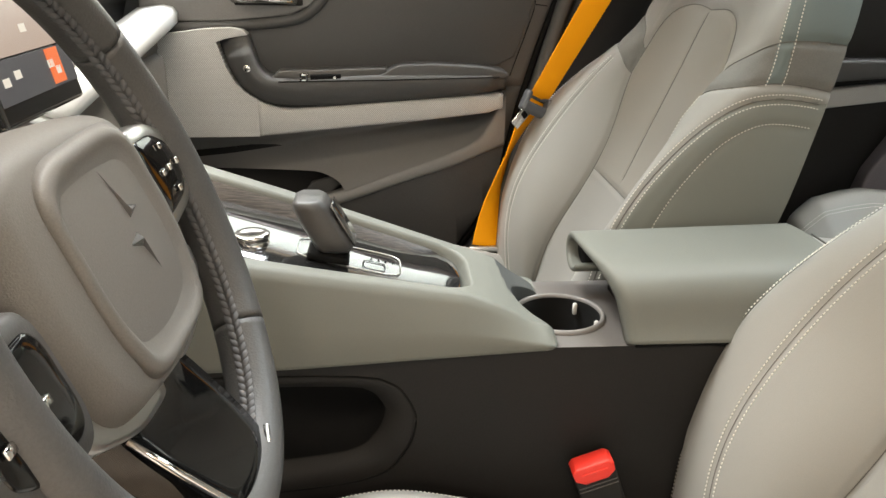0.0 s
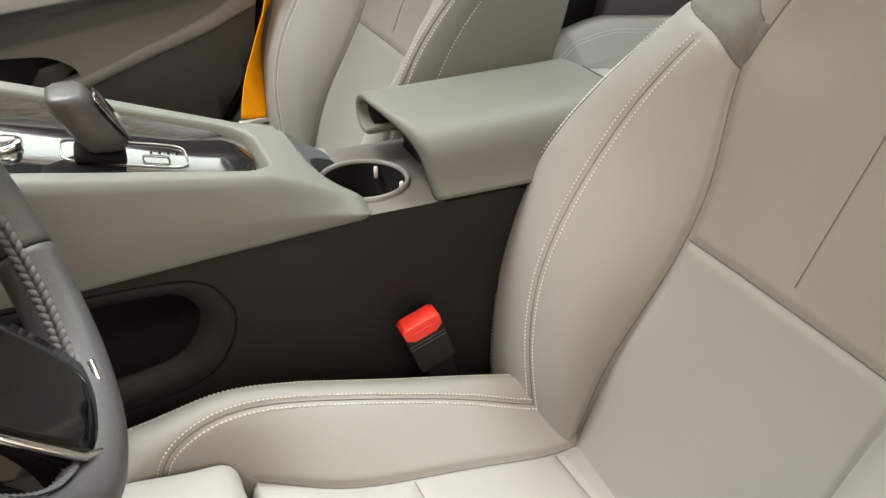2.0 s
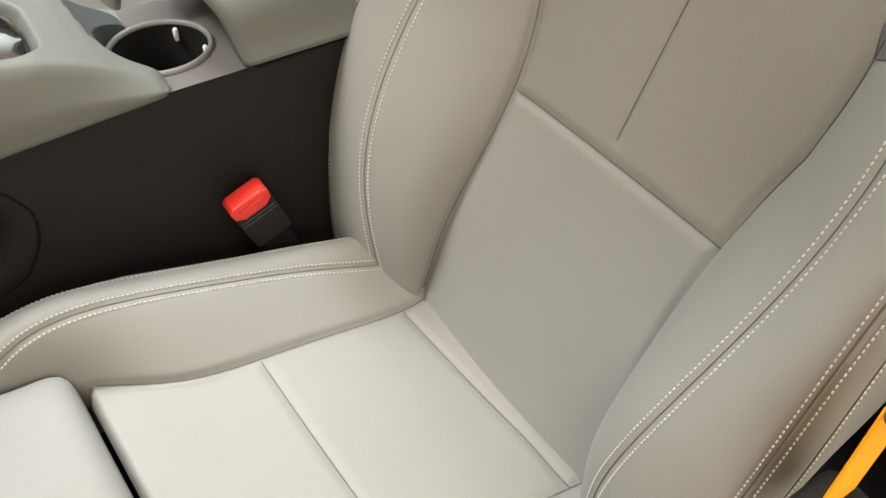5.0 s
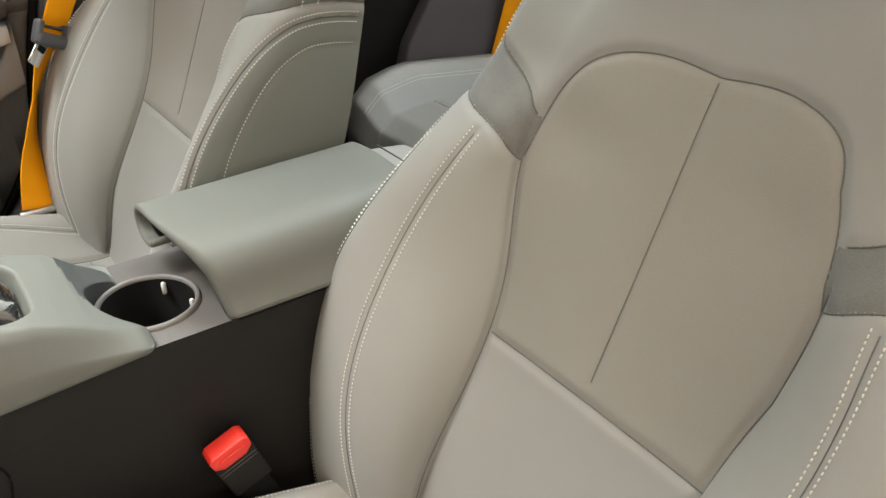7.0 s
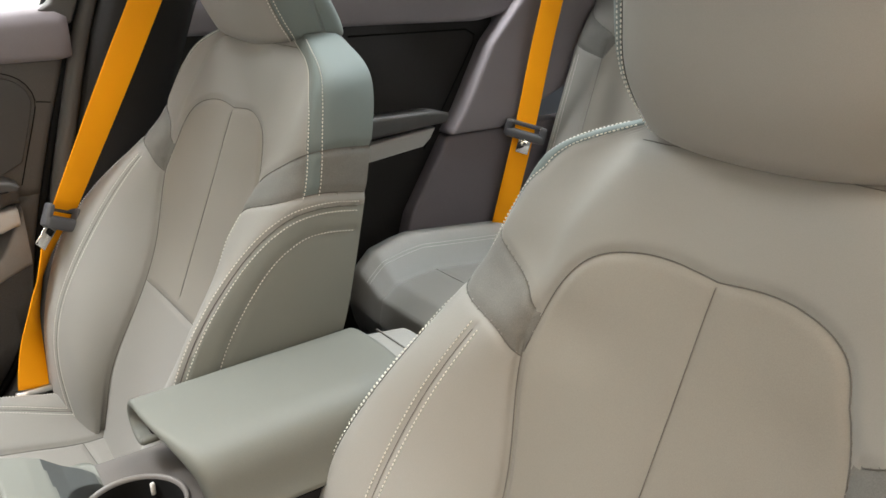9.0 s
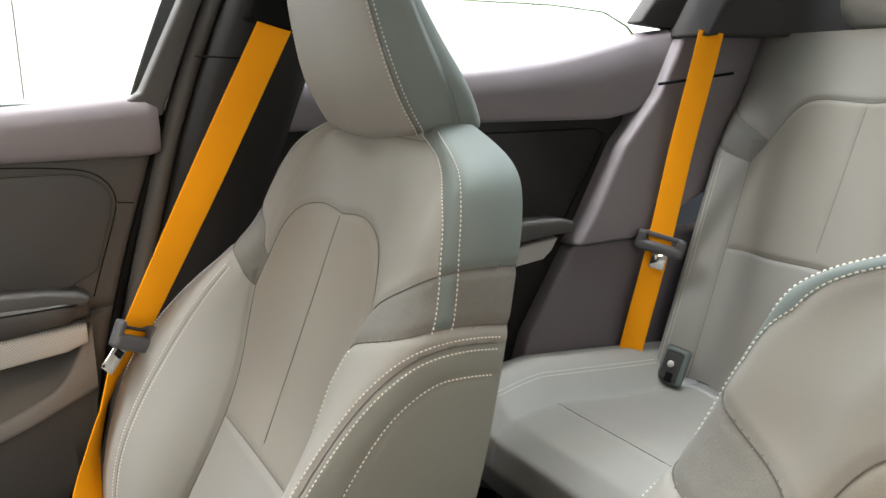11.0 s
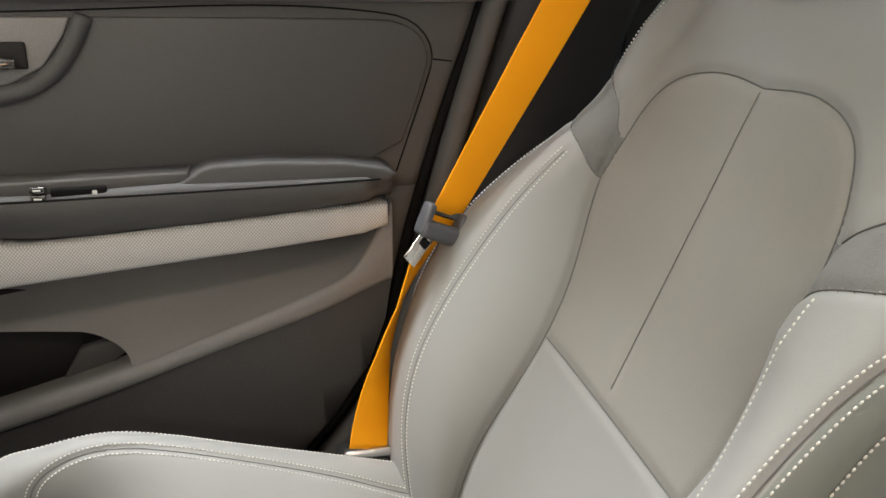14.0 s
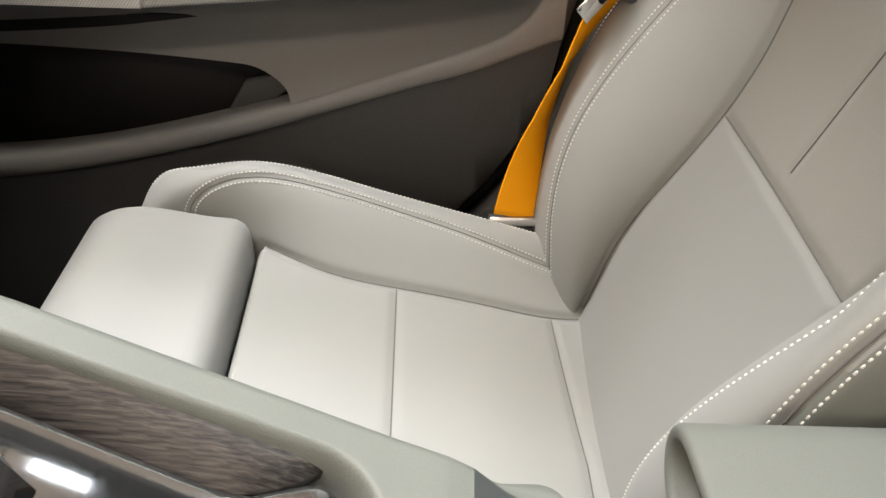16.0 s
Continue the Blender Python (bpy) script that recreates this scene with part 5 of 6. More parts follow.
    front = lambda y, z: -0.044 + 0.024 * min(1.0, max(0.0, (0.035 - y) / 0.13)) ** 1.6 + (0.008 * max(0, (0.63 - z) / 0.06) if y < 0.0 else 0.0)
    rings = []
    steps = np.concatenate([[0, 0.0004, 0.0014, 0.003, 0.005, 0.008, 0.012], np.linspace(0.018, 0.264, 24), [0.268, 0.271, 0.272]])
    for d in steps:
        rg = []
        for side, src in ((1, pp), (-1, inner)):
            row = []
            for i in range(70):
                r = min(0.012, half[i])
                e = min(d, 0.272 - d)
                cut = r - math.sqrt(max(0.0, r * r - (r - e) ** 2)) if e < r else 0.0
                y, z = middle[i] + (src[i] - middle[i]) * (1 - 0.98 * cut / half[i])
                x0 = front(*pp[i])
                k = d / 0.272
                row.append((x0 + (0.232 - x0) * k, y, z + 0.008 * k * (z - 0.57) / 0.075))
            rg += row if side > 0 else row[::-1]
        rings.append(rg)
    lid = part("armrest_lid", loft(rings), M_SHELL, c, "green-grey padded armrest lid with rolled edge")
    # black filler added to stand for the shade in the hollow of the roll
    part("scroll_liner", tube([(-0.030, 0.060, 0.6165), (0.10, 0.060, 0.6180), (0.22, 0.060, 0.6200)], 0.0215, 20, 0.62), M_RUBBER, lid, "black liner inside the rolled edge")
    bx = []
    for x in (0.006, 0.016, 0.225):
        bx.append([(x, -0.091, 0.562), (x, -0.087, 0.598), (x, -0.06, 0.624), (x, 0.0, 0.632), (x, 0.045, 0.626), (x, 0.058, 0.60), (x, 0.06, 0.562)])
    part("armrest_box", loft(bx), M_BLACK, c, "dark storage box under the armrest")
    part("armrest_seam", tube([(-0.005, -0.0945, 0.5675), (0.24, -0.0945, 0.5700)], 0.0018, 6), M_RUBBER, c)
    # rear end piece
    part("rear_cap", prism([(0.238, 0.632), (0.31, 0.624), (0.335, 0.598), (0.335, 0.45), (0.238, 0.45)], "y", -0.085, 0.080, 0.012, 3), M_SEAT, c, "pale padded rear end of the armrest")
    part("rear_cap_seam", tube([(0.270, y, 0.6292) for y in np.linspace(-0.075, 0.08, 12)], 0.0012, 6), M_SEAM, c)
    return c


# darker green-grey that paints the shade on the slope by the cup
M_SHELL_SHADE = mat("dark_green_grey", (0.0413, 0.0451, 0.044), 0.6, var=0.05, grain=0.1, bump=0.2)
M_RING = mat("satin_grey_ring", (0.15, 0.142, 0.135), 0.45, var=0.05)
M_DECK = mat("brown_grey_deck", (0.085, 0.078, 0.072), 0.55, var=0.06, grain=0.2, bump=0.25)
tagged(build_console(), "green-grey centre console with wood inlay and padded armrest", "console")


def build_buckle(x, y, z, lean):
    b = empty("belt_buckle", pose(x, y, z, 0, lean, 0))
    part("buckle_body", box_bm(0.046, 0.022, 0.064, 0.004, 3, (0, 0, -0.026), taper=1.04), M_BLACK, b, "black buckle housing")
    part("buckle_stalk", box_bm(0.036, 0.016, 0.12, 0.005, 2, (0.0, 0, -0.115)), M_RUBBER, b)
    bm = prism([(-0.0225, -0.002), (-0.0235, 0.009), (-0.0185, 0.0135), (0.0185, 0.0135), (0.0235, 0.009), (0.0225, -0.002), (0.013, -0.0085), (-0.013, -0.0085)], "y", -0.0130, 0.0105, 0.0018, 2)
    part("release_button", bm, M_RED, b, "red release button")
    part("button_ridge", box_bm(0.030, 0.003, 0.0022, 0.0008, 1, (0, -0.0132, 0.0045)), M_RED, b)
    for z in (-0.0135, -0.0185):
        part("housing_rib", box_bm(0.044, 0.0015, 0.0014, 0.0004, 1, (0, -0.0112, z)), M_LEVER, b)
    part("tongue_slot", box_bm(0.034, 0.003, 0.004, 0, 1, (0, 0.0105, 0.011)), M_RUBBER, b)
    return b


tagged(build_buckle(-0.047, -0.120, 0.432, -20), "black seat belt buckle with red release button", "belt buckle", "belt buckles")

# ---- steering wheel and dashboard ----
WC, WT, WRU, WRV = Vector((-0.4346, -0.377, 0.7923)), math.radians(21.2), 0.1706, 0.1944
W_U, W_V = Vector((0, 1, 0)), Vector((-math.sin(WT), 0, math.cos(WT)))
W_N = W_U.cross(W_V) * -1
if W_N.x < 0:
    W_N = -W_N


def wp(u, v, w):
    return WC + W_U * u + W_V * v + W_N * w


def wheel_shape(pts, w0, w1, bulge=0.0, steps=5, inset=0.012, sink=0.0):
    """A rounded slab in the wheel's plane: outline pts, from depth w0 to w1."""
    P = np.array(pts)
    c = P.mean(0)
    rings = []
    for k in np.linspace(0, 1, steps):
        a = k * math.pi / 2
        sc = 1 - inset / np.abs(P - c).max() * (1 - math.cos(a))
        rings.append([wp(*(c + (p - c) * sc), w0 + (w1 - w0) * (0.35 + 0.65 * math.sin(a)) if k > 0 else w0) for p in P])
    for s in (0.75, 0.45, 0.15):
        sc = (1 - inset / np.abs(P - c).max()) * s
        rings.append([wp(*(c + (p - c) * sc), w1 + bulge * (1 - s ** 2)) for p in P])
    if sink:
        # the part nearer the hub lies deeper
        rings = [[p - W_N * sink * min(1.0, max(0.0, ((p - WC).dot(W_V) + 0.185) / 0.09)) for p in r] for r in rings]
    return loft(rings)


def outline(pts, n=64):
    """Closed rounded outline through the corner points."""
    P = [np.array(p) for p in pts]
    out = []
    m = len(P)
    for i in range(m):
        a, b, c = P[i - 1], P[i], P[(i + 1) % m]
        s, e = b + (a - b) * 0.32, b + (c - b) * 0.32
        for t in np.linspace(0, 1, max(4, n // m)):
            out.append((1 - t) ** 2 * s + 2 * t * (1 - t) * b + t * t * e)
    return out


def build_wheel():
    s = empty("steering_wheel")
    segs = {"rim_top": (35, 145), "rim_grip_right": (-40, 35), "rim_grip_left": (145, 220), "rim_bottom": (220, 320)}
    for nm, (a0, a1) in segs.items():
        rings = []
        for a in np.linspace(a0 + 0.4, a1 - 0.4, 60):
            t = math.radians(a)
            c = Vector((math.cos(t) * WRU, math.sin(t) * WRV))
            grip = 1.0 + 0.06 * math.exp(-((abs(((a + 90) % 360) - 180) - 62) / 16.0) ** 2)
            ring = []
            for k in range(20):
                q = 6.283185 * k / 20
                rr = (0.0164 * math.cos(q)) * grip
                ww = 0.0208 * math.sin(q)
                ring.append(wp(c.x + math.cos(t) * rr, c.y + math.sin(t) * rr, ww))
            rings.append(ring)
        part("rim", loft(rings), M_LEATHER, s, "black leather steering wheel rim")
    # braided lacing on the inner side of the rim
    verts, faces = [], []
    for a0, a1 in ((-44, 138), (142, 322)):
        for i, a in enumerate(np.arange(a0, a1, 2.2)):
            t = math.radians(a)
            for sgn in (-1, 1):
                c = wp(math.cos(t) * (WRU - 0.0172), math.sin(t) * (WRV - 0.0172), 0.0020 + 0.0030 * sgn)
                tx = (W_U * -math.sin(t) + W_V * math.cos(t) + W_N * 0.55 * sgn).normalized()
                bx = tx.cross(W_U * math.cos(t) + W_V * math.sin(t)).normalized()
                nx = -(W_U * math.cos(t) + W_V * math.sin(t))
                o = len(verts)
                for l, b, n in ((-1, 0, 0), (-0.4, -1, 0.1), (-0.4, 0, 1), (-0.4, 1, 0.1), (0.4, -1, 0.1), (0.4, 0, 1), (0.4, 1, 0.1), (1, 0, 0)):
                    verts.append(c + tx * l * 0.0052 + bx * b * 0.0024 + nx * n * 0.0026)
                faces += [tuple(o + q for q in f) for f in ((0, 2, 1), (0, 3, 2), (1, 2, 5, 4), (2, 3, 6, 5), (4, 5, 7), (5, 6, 7))]
    from_arrays("lacing", verts, faces, M_LACE, s, "grey braided leather lacing")
    # airbag cover
    hub = outline([(-0.118, 0.082), (-0.010, 0.086), (0.094, 0.076), (0.110, -0.010), (0.092, -0.078), (0.0, -0.092), (-0.104, -0.078), (-0.130, -0.006)])
    cover = part("airbag_cover", wheel_shape(hub, -0.060, 0.012, 0.003, 8, 0.024), M_HUB, s, "grey soft airbag cover")
    dish = outline([(-0.068, 0.056), (0.062, 0.058), (0.066, -0.025), (0.048, -0.066), (-0.052, -0.064), (-0.068, -0.025)])
    P = np.array(dish)
    c = P.mean(0)
    rings = [[wp(*(c + (p - c) * sc), w) for p in P] for sc, w in ((1.16, 0.0125), (1.08, 0.0172), (1.02, 0.0176), (0.97, 0.0160), (0.90, 0.0135), (0.6, 0.0132), (0.1, 0.0132))]
    part("cover_dish", loft(rings), M_HUB, cover)
    # two halves of a pointed star
    for tip, bend, corner, foot in (((0.004, 0.046), (0.015, 0.021), (0.036, 0.013), (0.012, 0.008)), ((0.022, -0.036), (0.009, -0.011), (-0.016, -0.001), (0.010, 0.004))):
        bm = bmesh.new()
        ring = [bm.verts.new(wp(u, v, 0.0134)) for u, v in (tip, bend, corner, foot)]
        cu, cv = (bend[0] + foot[0]) / 2, (bend[1] + foot[1]) / 2
        apex = bm.verts.new(wp(cu, cv, 0.0175))
        for i in range(4):
            bm.faces.new((ring[i], ring[(i + 1) % 4], apex))
        part("badge", bm, M_HUBSHINE, cover, "embossed dark star badge", smooth=False)
    # spokes with key clusters
    for sg in (1, -1):
        ou, ov = (0.004, 0.004) if sg > 0 else (-0.046, -0.030)
        sp = outline([(sg * 0.070, 0.052), (sg * 0.125, 0.050), (sg * 0.160, 0.034), (sg * 0.163, -0.010), (sg * 0.140, -0.026), (sg * 0.070, -0.032)])
        sp = [p + np.array((ou, ov)) for p in sp]
        spoke = part("spoke", wheel_shape(sp, -0.040, 0.008, 0.0, 5, 0.006), M_SATIN if sg > 0 else M_LEVER, s, "satin metal spoke frame" if sg > 0 else "dark spoke frame")
        kp = outline([(sg * 0.078, 0.040), (sg * 0.122, 0.039), (sg * 0.149, 0.026), (sg * 0.152, -0.004), (sg * 0.134, -0.016), (sg * 0.078, -0.020)])
        kp = [p + np.array((ou, ov)) for p in kp]
        part("key_panel", wheel_shape(kp, 0.0, 0.0095, 0.002, 4, 0.004), M_WHEELGLOSS, spoke, "glossy black key panel")
        for du, dv in ((0, 0.017), (0, -0.017), (0.020, 0), (-0.016, 0), (0, 0)):
            m = Matrix((tuple(W_U) + (0,), tuple(W_V) + (0,), tuple(W_N) + (0,), (0, 0, 0, 1))).transposed()
            m.translation = wp(sg * (0.122 + du) + ou, 0.010 + ov + dv, 0.0120)
            bm = box_bm(0.008, 0.005, 0.002, 0.0006, 1)
            bmesh.ops.transform(bm, matrix=m, verts=bm.verts)
            part("key_mark", bm, M_CHROME, spoke)
    for sg in (1, -1):
        cr = outline([(sg * 0.132, -0.040), (sg * 0.070, -0.068), (sg * 0.015, -0.084), (sg * 0.020, -0.094), (sg * 0.070, -0.090), (sg * 0.128, -0.066)])
        part("hub_trim", wheel_shape(cr, -0.030, -0.004, 0.0, 4, 0.004), M_SATIN, s, "satin metal trim under the airbag cover")
    low = outline([(-0.062, -0.050), (0.058, -0.050), (0.060, -0.110), (0.056, -0.158), (0.046, -0.184), (0.0, -0.194), (-0.046, -0.184), (-0.056, -0.150), (-0.064, -0.110)])
    spoke = part("spoke", wheel_shape(low, -0.040, 0.014, 0.0, 6, 0.006, 0.034), M_WHEELGLOSS, s, "glossy black lower spoke")
    edge = [(-0.062, -0.095, -0.020), (-0.058, -0.130, -0.004), (-0.050, -0.166, 0.010), (-0.026, -0.188, 0.014), (0.020, -0.189, 0.014), (0.046, -0.174, 0.014)]
    part("spoke_edge", tube([wp(*p) for p in edge], 0.0026, 8), M_CHROME, spoke, "thin chrome edge")
    part("column_shroud", loft([[wp(0.055 * math.cos(6.283185 * k / 24) * q, -0.015 + 0.050 * math.sin(6.283185 * k / 24) * q, w) for k in range(24)] for q, w in ((0.9, -0.03), (1.0, -0.045), (1.1, -0.14), (1.15, -0.24))]), M_BLACK, s)
    return s


M_LACE = mat("grey_lacing", (0.075, 0.075, 0.078), 0.6, var=0.2, scale=200)
M_HUBSHINE = mat("badge_grey", (0.045, 0.042, 0.040), 0.25, var=0.1)
tagged(build_wheel(), "black leather steering wheel with grey airbag cover", "steering wheel")


def build_dash():
    d = empty("dashboard")
    prof = [(-1.20, 0.60), (-1.20, 1.00), (-0.98, 0.99), (-0.80, 0.945), (-0.735, 0.925), (-0.715, 0.905), (-0.715, 0.890), (-0.74, 0.870), (-0.76, 0.80), (-0.74, 0.70), (-0.78, 0.56)]
    part("dash_body", prism(prof, "y", -0.745, 0.745, 0.012, 3), M_BLACK, d, "dark moulded dashboard")
    # pale ledge that rises across towards the passenger door
    rings = []
    for y in np.linspace(0.12, 0.72, 12):
        zt = 0.828 + (y - 0.48) * 0.12
        rings.append([(-0.72, y, zt - 0.002), (-0.672, y, zt + 0.004), (-0.655, y, zt), (-0.648, y, zt - 0.010), (-0.650, y, zt - 0.028), (-0.658, y, zt - 0.036), (-0.72, y, zt - 0.038)])
    part("dash_ledge", loft(rings), M_ALU, d, "pale grey dashboard ledge")
    part("ledge_support", box_bm(0.12, 0.60, 0.05, 0.01, 2, (-0.745, 0.43, 0.800)), M_HUB, d)
    part("lower_dash", box_bm(0.16, 0.60, 0.16, 0.03, 3, (-0.755, 0.43, 0.700)), M_HUB, d)
    part("air_vent", box_bm(0.05, 0.16, 0.045, 0.008, 2, (-0.725, 0.30, 0.872)), M_BLACK, d)
    part("vent_trim", box_bm(0.006, 0.17, 0.008, 0.002, 2, (-0.700, 0.30, 0.848)), M_CHROME, d)
    return d


tagged(build_dash(), "dark dashboard with a pale grey ledge", "dashboard")


def build_screen():
    s = empty("display_screen", pose(-0.645, 0.0, 0.932, 0, -12, 0))
    part("bezel", box_bm(0.016, 0.196, 0.27, 0.006, 3), M_GLOSS, s, "glossy black bezel")
    part("lit_panel", box_bm(0.002, 0.184, 0.20, 0, 1, (0.0085, 0, 0.028)), M_SCREEN, s, "lit beige screen panel", smooth=False)
    part("toolbar", box_bm(0.002, 0.184, 0.040, 0, 1, (0.0085, 0, -0.094)), M_BAR, s, "dark grey tool bar", smooth=False)
    part("orange_tile", box_bm(0.002, 0.030, 0.036, 0, 1, (0.0098, 0.045, -0.093)), M_ORANGE, s, "glowing orange tile", smooth=False)
    for y, z in ((-0.072, -0.094), (-0.045, -0.09), (0.035, -0.09), (0.048, -0.098), (-0.06, -0.01), (-0.035, -0.004), (-0.012, 0.004), (0.0, -0.05), (-0.07, -0.055)):
        part("icon", box_bm(0.002, 0.012, 0.008, 0, 1, (0.0098, y, z)), M_ICON, s, smooth=False)
    part("stalk", box_bm(0.04, 0.10, 0.06, 0.01, 2, (-0.030, 0, -0.09)), M_BLACK, s)
    return s


M_BAR = glow("dim_tool_bar", (0.10, 0.095, 0.10), 0.6)
M_ICON = glow("lit_icon", (0.80, 0.72, 0.60), 1.0)
tagged(build_screen(), "upright lit touch screen with an orange tile", "display")

# ---- rear: bench, door, pillar lining, belt ----
RK = np.array([0.0, 0.30, 0.55, 0.70, 0.82, 1.0])


def rear_back_pt(s, h):
    """Outer rear backrest; s over its width, h its height along z from the cushion."""
    s, h = np.broadcast_arrays(np.asarray(s, float), np.asarray(h, float))
    am = np.interp(h, [0, 0.22, 0.42, 0.60], [0.182, 0.197, 0.212, 0.214])
    xc = 0.985 + 0.42 * h
    A = np.stack([0 * h, 0.55 * am, am, am + 0.055, am + 0.085, am + 0.095], -1)
    bol = 0.032 * np.clip((0.56 - h) / 0.12, 0, 1)
    X = np.stack([xc, xc + 0.001, xc + 0.004, xc - bol, xc - bol * 0.4 + 0.02, xc + 0.10], -1)
    return np.stack([section(RK, X, s, False), section(RK, A, s, True), h], -1)


def rear_back_panel(s, h):
    q = abs(s)
    if q < 0.55 and h < R_ARCH(q):
        return ("rear_lower_insert", M_SEAT) if h < 0.235 else ("rear_upper_insert", M_INSERT)
    if q >= 0.50 and R_LO(q) < h < R_HI(q):
        return ("rear_suede_" + ("left" if s < 0 else "right"), M_SUEDE)
    return ("rear_bolster_" + ("left" if s < 0 else "right"), M_SEAT) if h < R_LO(q) else ("rear_shoulder", M_SEAT)


R_ARCH = spl([0.0, 0.14, 0.27, 0.36, 0.45, 0.50, 0.55], [0.527, 0.531, 0.531, 0.518, 0.478, 0.442, 0.400])
R_LO = lin([0.50, 0.55, 0.75, 1.0], [0.398, 0.404, 0.440, 0.480])
R_HI = lin([0.50, 0.55, 0.80, 1.0], [0.448, 0.462, 0.527, 0.570])


def rear_cush_pt(s, v):
    """Bench cushion; s over its half width about y = 0.375, v from the floor side of the nose back to the backrest."""
    s, v = np.broadcast_arrays(np.asarray(s, float), np.asarray(v, float))
    x = np.interp(v, [0, 0.12, 0.22, 0.30, 0.38, 0.50, 0.75, 1.0], [0.610, 0.532, 0.505, 0.515, 0.555, 0.655, 0.83, 1.02])
    zc = np.interp(v, [0, 0.12, 0.22, 0.30, 0.38, 0.50, 0.75, 1.0], [0.335, 0.375, 0.440, 0.492, 0.520, 0.530, 0.508, 0.492])
    bol = np.interp(v, [0, 0.22, 0.32, 0.45, 0.75, 1.0], [0, 0.008, 0.036, 0.054, 0.060, 0.055])
    y = 0.33 * s
    up = np.clip((np.abs(s) - 0.55) / 0.28, 0, 1)
    up = up * up * (3 - 2 * up)
    edge = np.clip((np.abs(s) - 0.90) / 0.10, 0, 1) ** 2
    return np.stack([x + edge * 0.02 * (v < 0.4), y, zc + bol * up - 0.05 * edge], -1)


def build_rear_bench():
    b = empty("rear_bench", pose(0, 0, 0))
    for yc in (0.400, -0.400):
        h = empty("rear_place", pose(0.062, yc, -0.079))
        h.parent = b
        us, vs = np.linspace(-1, 1, 241), np.linspace(-0.02, 0.66, 221)
        q = np.linspace(-0.55, 0.55, 120)
        hm = np.linspace(-0.02, 0.44, 100)
        seams = [(q, R_ARCH(np.abs(q)), 0.9), (q, np.full(120, 0.235), 0.8), (np.zeros(60), np.linspace(0.262, 0.524, 60), 0.5)]
        for sg in (-1, 1):
            seams.append((np.full(100, sg * 0.55), hm, 1.0))
            k = np.linspace(0.55, 1.0, 60)
            seams += [(sg * k, R_LO(k), 0.7), (sg * k, R_HI(k), 0.7)]
        mk = panelled(lambda s, t: rear_back_pt(s, t) + np.array([0, 0, 0.53]), us, vs, seams, rear_back_panel, h, (-1, 0, 0.3))
        for sg in (-1, 1):
            stitches(lambda s, t: rear_back_pt(s, t) + np.array([0, 0, 0.53]), np.full(100, sg * 0.68), np.linspace(0.0, 0.41, 100), (-0.004, 0.004), h, (-1, 0, 0.2))
        us, vs = np.linspace(-1, 1, 101), np.linspace(0, 1, 90)
        v = np.linspace(0, 1, 100)
        seams = [(np.full(100, sg * 0.57), v, 0.9) for sg in (-1, 1)] + [(np.linspace(-0.57, 0.57, 80), np.full(80, 0.50), 0.7)]
        panelled(rear_cush_pt, us, vs, seams, lambda s, t: (("rear_cushion_bolster_" + ("left" if s < 0 else "right"), M_SEAT) if abs(s) > 0.57 else (("rear_cushion_nose", M_SEAT) if t < 0.5 else ("rear_cushion_insert", M_SEAT))), h, (0, 0, 1))
        stitches(rear_cush_pt, np.full(60, 0.72), np.linspace(0.30, 0.9, 60), (-0.004, 0.004), h, (0, 0, 1))
        # headrest
        rings = []
        for w in np.linspace(-1, 1, 17):
            z = 1.265 + 0.075 * w
            k = 1 - 0.3 * abs(w) ** 4
            rings.append([(1.30 + 0.05 * math.copysign(abs(math.cos(t)) ** 0.6, math.cos(t)) * k, 0.125 * k * math.copysign(abs(math.sin(t)) ** 0.7, math.sin(t)), z) for t in np.linspace(0, 6.283185, 33)[:-1]])
        part("rear_headrest", loft(rings), M_SEAT, h)
    part("bench_base", box_bm(0.42, 1.30, 0.28, 0.02, 2, (0.90, 0, 0.14)), M_BLACK, b)
    part("bench_back_panel", box_bm(0.06, 1.36, 0.80, 0.01, 1, (1.47, 0, 0.80), (0, 20, 0)), M_BACK, b)
    # child-seat anchor covers between cushion and backrest
    for y in (0.588, 0.20):
        a = part("anchor_cover", box_bm(0.012, 0.060, 0.078, 0.010, 3, (1.010, y, 0.462), (0, 24, 0)), M_SIDE, b, "grey child seat anchor cover")
        part("anchor_inset", box_bm(0.006, 0.044, 0.062, 0.006, 3, (1.004, y, 0.462), (0, 24, 0)), M_BACK, a)
        part("anchor_slot", box_bm(0.006, 0.020, 0.020, 0.003, 2, (0.994, y - 0.003, 0.442), (0, 24, 0)), M_RUBBER, a)
        part("anchor_mark", tube([(1.002, y, 0.467), (0.999, y, 0.469)], 0.007, 16), M_MARK, a)
    return b


tagged(build_rear_bench(), "grey upholstered rear bench with stitched panels", "bench seat")


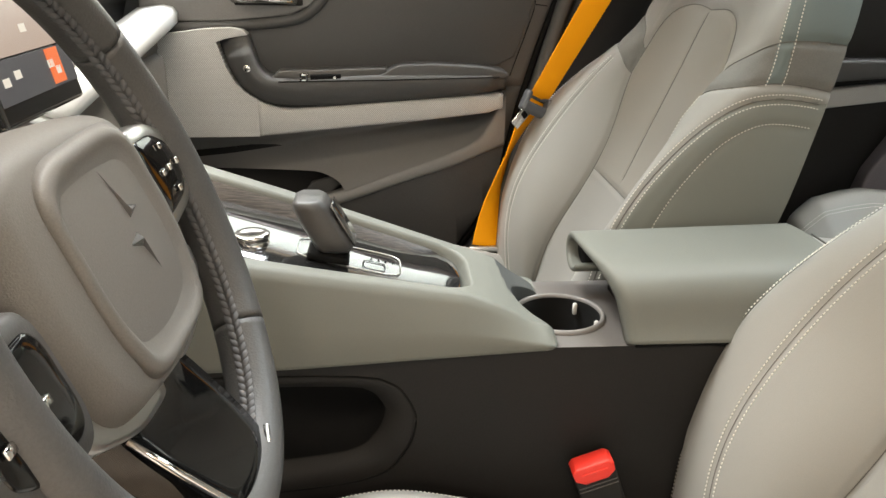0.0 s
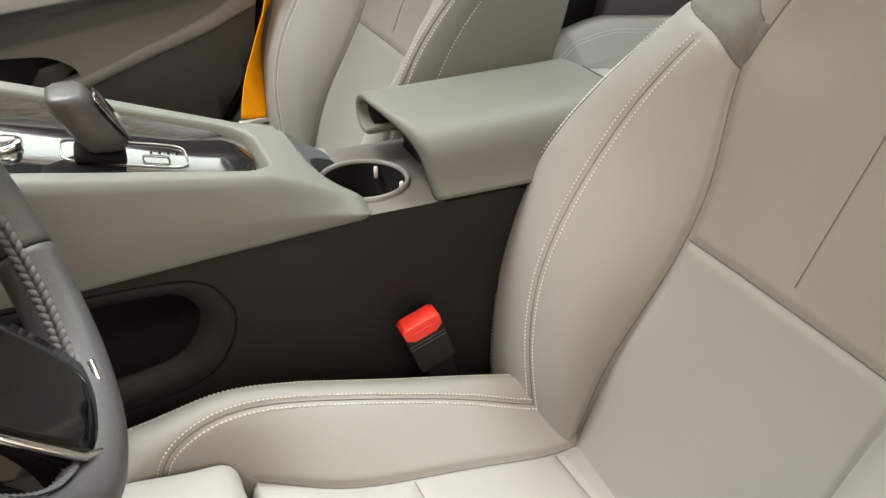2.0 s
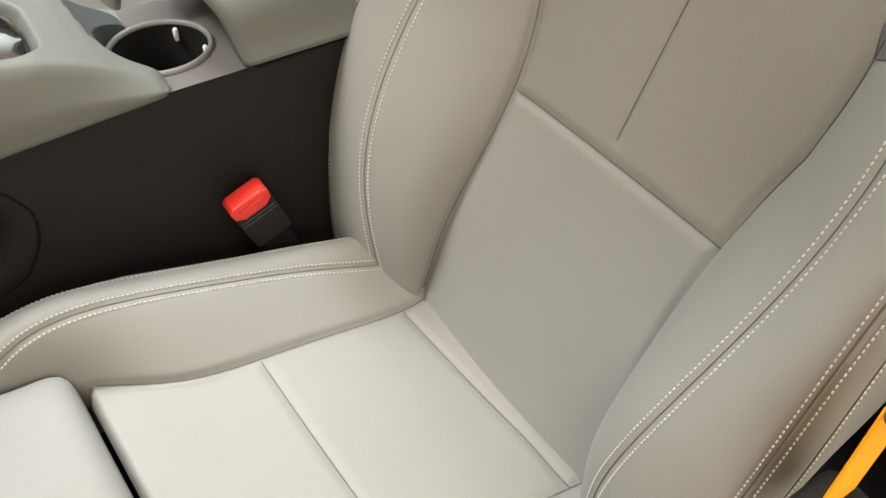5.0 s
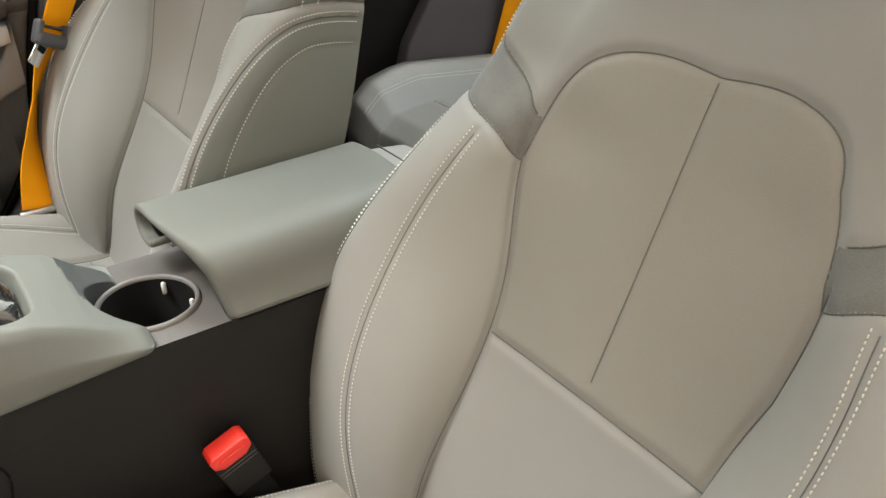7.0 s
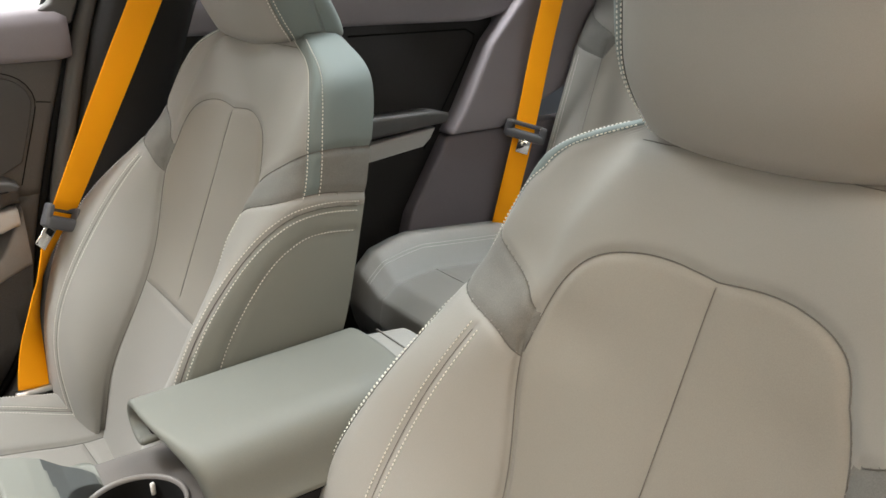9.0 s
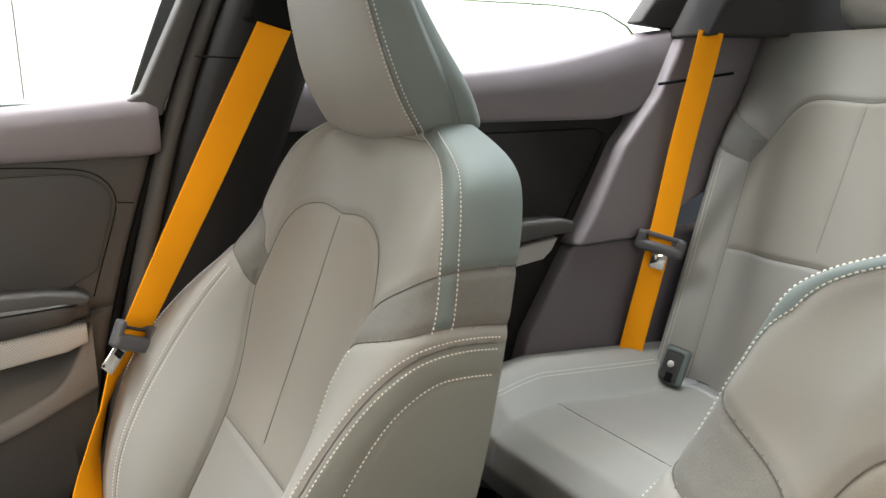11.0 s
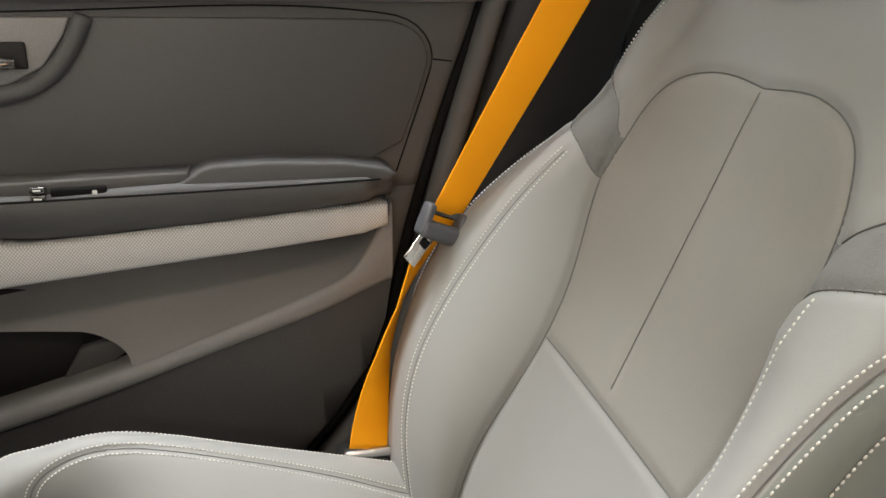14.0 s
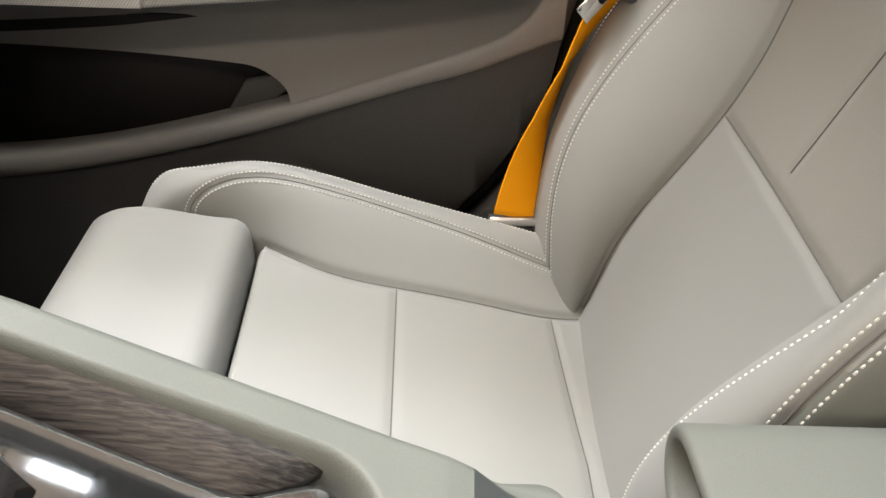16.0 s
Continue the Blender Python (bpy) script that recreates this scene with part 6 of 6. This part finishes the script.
def build_rear_door():
    d = empty("rear_door")
    xs = np.linspace(0.25, 1.10, 40)
    zt = spl([0.25, 0.566, 0.795, 0.95, 1.03, 1.09], [1.100, 1.114, 1.137, 1.168, 1.184, 1.190])
    zb = lin([0.25, 0.62, 0.92, 1.04, 1.09], [1.020, 1.019, 1.014, 1.034, 1.10])
    rings = []
    for x in xs:
        a, b = float(zt(x)), float(zb(x))
        rings.append([(x, 0.775, a), (x, 0.735, a + 0.001), (x, 0.724, a - 0.005), (x, 0.718, a - 0.016), (x, 0.716, (a + b) / 2), (x, 0.719, b + 0.012), (x, 0.727, b + 0.002), (x, 0.775, b)])
    part("sill", loft(rings), M_SILL, d, "smooth lilac grey window sill")
    edge = [(1.098, 1.17), (1.060, 1.065), (0.972, 0.955), (0.876, 0.812), (0.738, 0.60), (0.68, 0.45), (0.64, 0.05)]
    part("door_panel", prism([(0.25, 1.03), (0.98, 1.03)] + edge[2:] + [(0.25, 0.05)], "y", 0.745, 0.790, 0.006, 2), M_BLACK, d, "dark rear door panel")
    part("door_recess_line", tube([(0.60, 0.7435, 1.0), (0.90, 0.7435, 0.998), (0.925, 0.7435, 0.985), (0.920, 0.7435, 0.965), (0.78, 0.7435, 0.74)], 0.002, 6), M_RUBBER, d)
    part("armrest", prism([(0.35, 0.800), (0.60, 0.835), (0.780, 0.835), (0.820, 0.826), (0.812, 0.806), (0.35, 0.775)], "y", 0.692, 0.750, 0.008, 3), M_SOFT, d)
    part("trim_strip", prism([(0.35, 0.745), (0.80, 0.792), (0.785, 0.768), (0.765, 0.752), (0.35, 0.705)], "y", 0.722, 0.752, 0.004, 2), M_TRIMSTRIP, d, "pale woven trim strip")
    part("door_seal", tube([(x + 0.010, 0.742, z) for x, z in edge], 0.012, 8), M_RUBBER, d)
    g = part("window_glass", prism([(0.22, 1.09), (1.06, 1.13), (0.99, 1.196), (0.93, 1.222), (0.80, 1.232), (0.52, 1.236), (0.22, 1.236)], "y", 0.757, 0.761), M_TINT, d, "half lowered green tinted window glass", smooth=False)
    g.visible_shadow = False
    part("glass_edge", tube([(0.22, 0.759, 1.236), (0.52, 0.759, 1.236), (0.80, 0.759, 1.232), (0.93, 0.759, 1.222), (0.99, 0.759, 1.196), (1.06, 0.759, 1.135)], 0.0022, 6), M_GLASSEDGE, d)
    part("window_frame", prism([(0.99, 1.20), (1.09, 1.19), (1.27, 1.40), (1.16, 1.40)], "y", 0.722, 0.765, 0.006, 2), M_LINING, d)
    return d


M_GLASSEDGE = mat("glass_edge_green", (0.25, 0.30, 0.24), 0.3)
tagged(bake(build_rear_door(), Matrix.Translation((0.018, 0.0, -0.068))), "dark rear passenger door with a half lowered window", "vehicle door")


def build_rear_lining():
    p = empty("rear_side_lining")
    # lilac grey panel behind the door edge, in two heights
    up = [(1.10, 1.185), (1.035, 1.060), (0.950, 0.968), (0.872, 0.825), (0.835, 0.775), (0.98, 0.775), (1.30, 0.90), (1.36, 1.185)]
    part("upper_lining", prism(up, "y", 0.672, 0.745, 0.010, 3), M_SILL, p, "smooth lilac grey side lining")
    lo = [(0.840, 0.772), (0.735, 0.605), (0.690, 0.45), (0.66, 0.05), (1.30, 0.05), (1.30, 0.772)]
    part("lower_lining", prism(lo, "y", 0.690, 0.745, 0.008, 3), M_LILAC, p, "dark lilac grey side lining")
    part("pillar_lining", prism([(1.085, 1.172), (1.62, 1.172), (1.80, 1.47), (1.27, 1.47)], "y", 0.600, 0.745, 0.008, 2), M_LINING, p, "black rear pillar lining")
    part("lining_joint", tube([(1.03, 0.670, 1.082), (1.24, 0.670, 1.10)], 0.003, 6), M_RUBBER, p)
    return p


tagged(bake(build_rear_lining(), Matrix.Translation((0.004, 0.018, -0.068))), "lilac grey side lining beside the rear bench", "side lining", kind="structure")


def build_rear_belt():
    b = empty("seat_belt")
    up = smooth_path([(1.106, 0.628, 1.112), (1.096, 0.632, 1.060), (1.063, 0.648, 0.89), (1.029, 0.662, 0.700), (1.000, 0.669, 0.58), (0.964, 0.674, 0.445)], 40)
    part("webbing", ribbon(up, [(0.75, -0.55, -0.2)] * 40, 0.0475), M_BELT, b, "golden yellow webbing")
    t, m = belt_tongue(b, (1.026, 0.655, 0.700), 0, 16, -40, 1.35)
    part("latch_plate", (lambda bm: (bmesh.ops.transform(bm, matrix=m, verts=bm.verts), bm)[1])(box_bm(0.022, 0.003, 0.034, 0.001, 1, (0.004, -0.006, -0.036))), M_CHROME, b, "bright metal latch plate")
    return b


tagged(build_rear_belt(), "golden yellow rear seat belt over the bench", "seat belt", "seat belts")
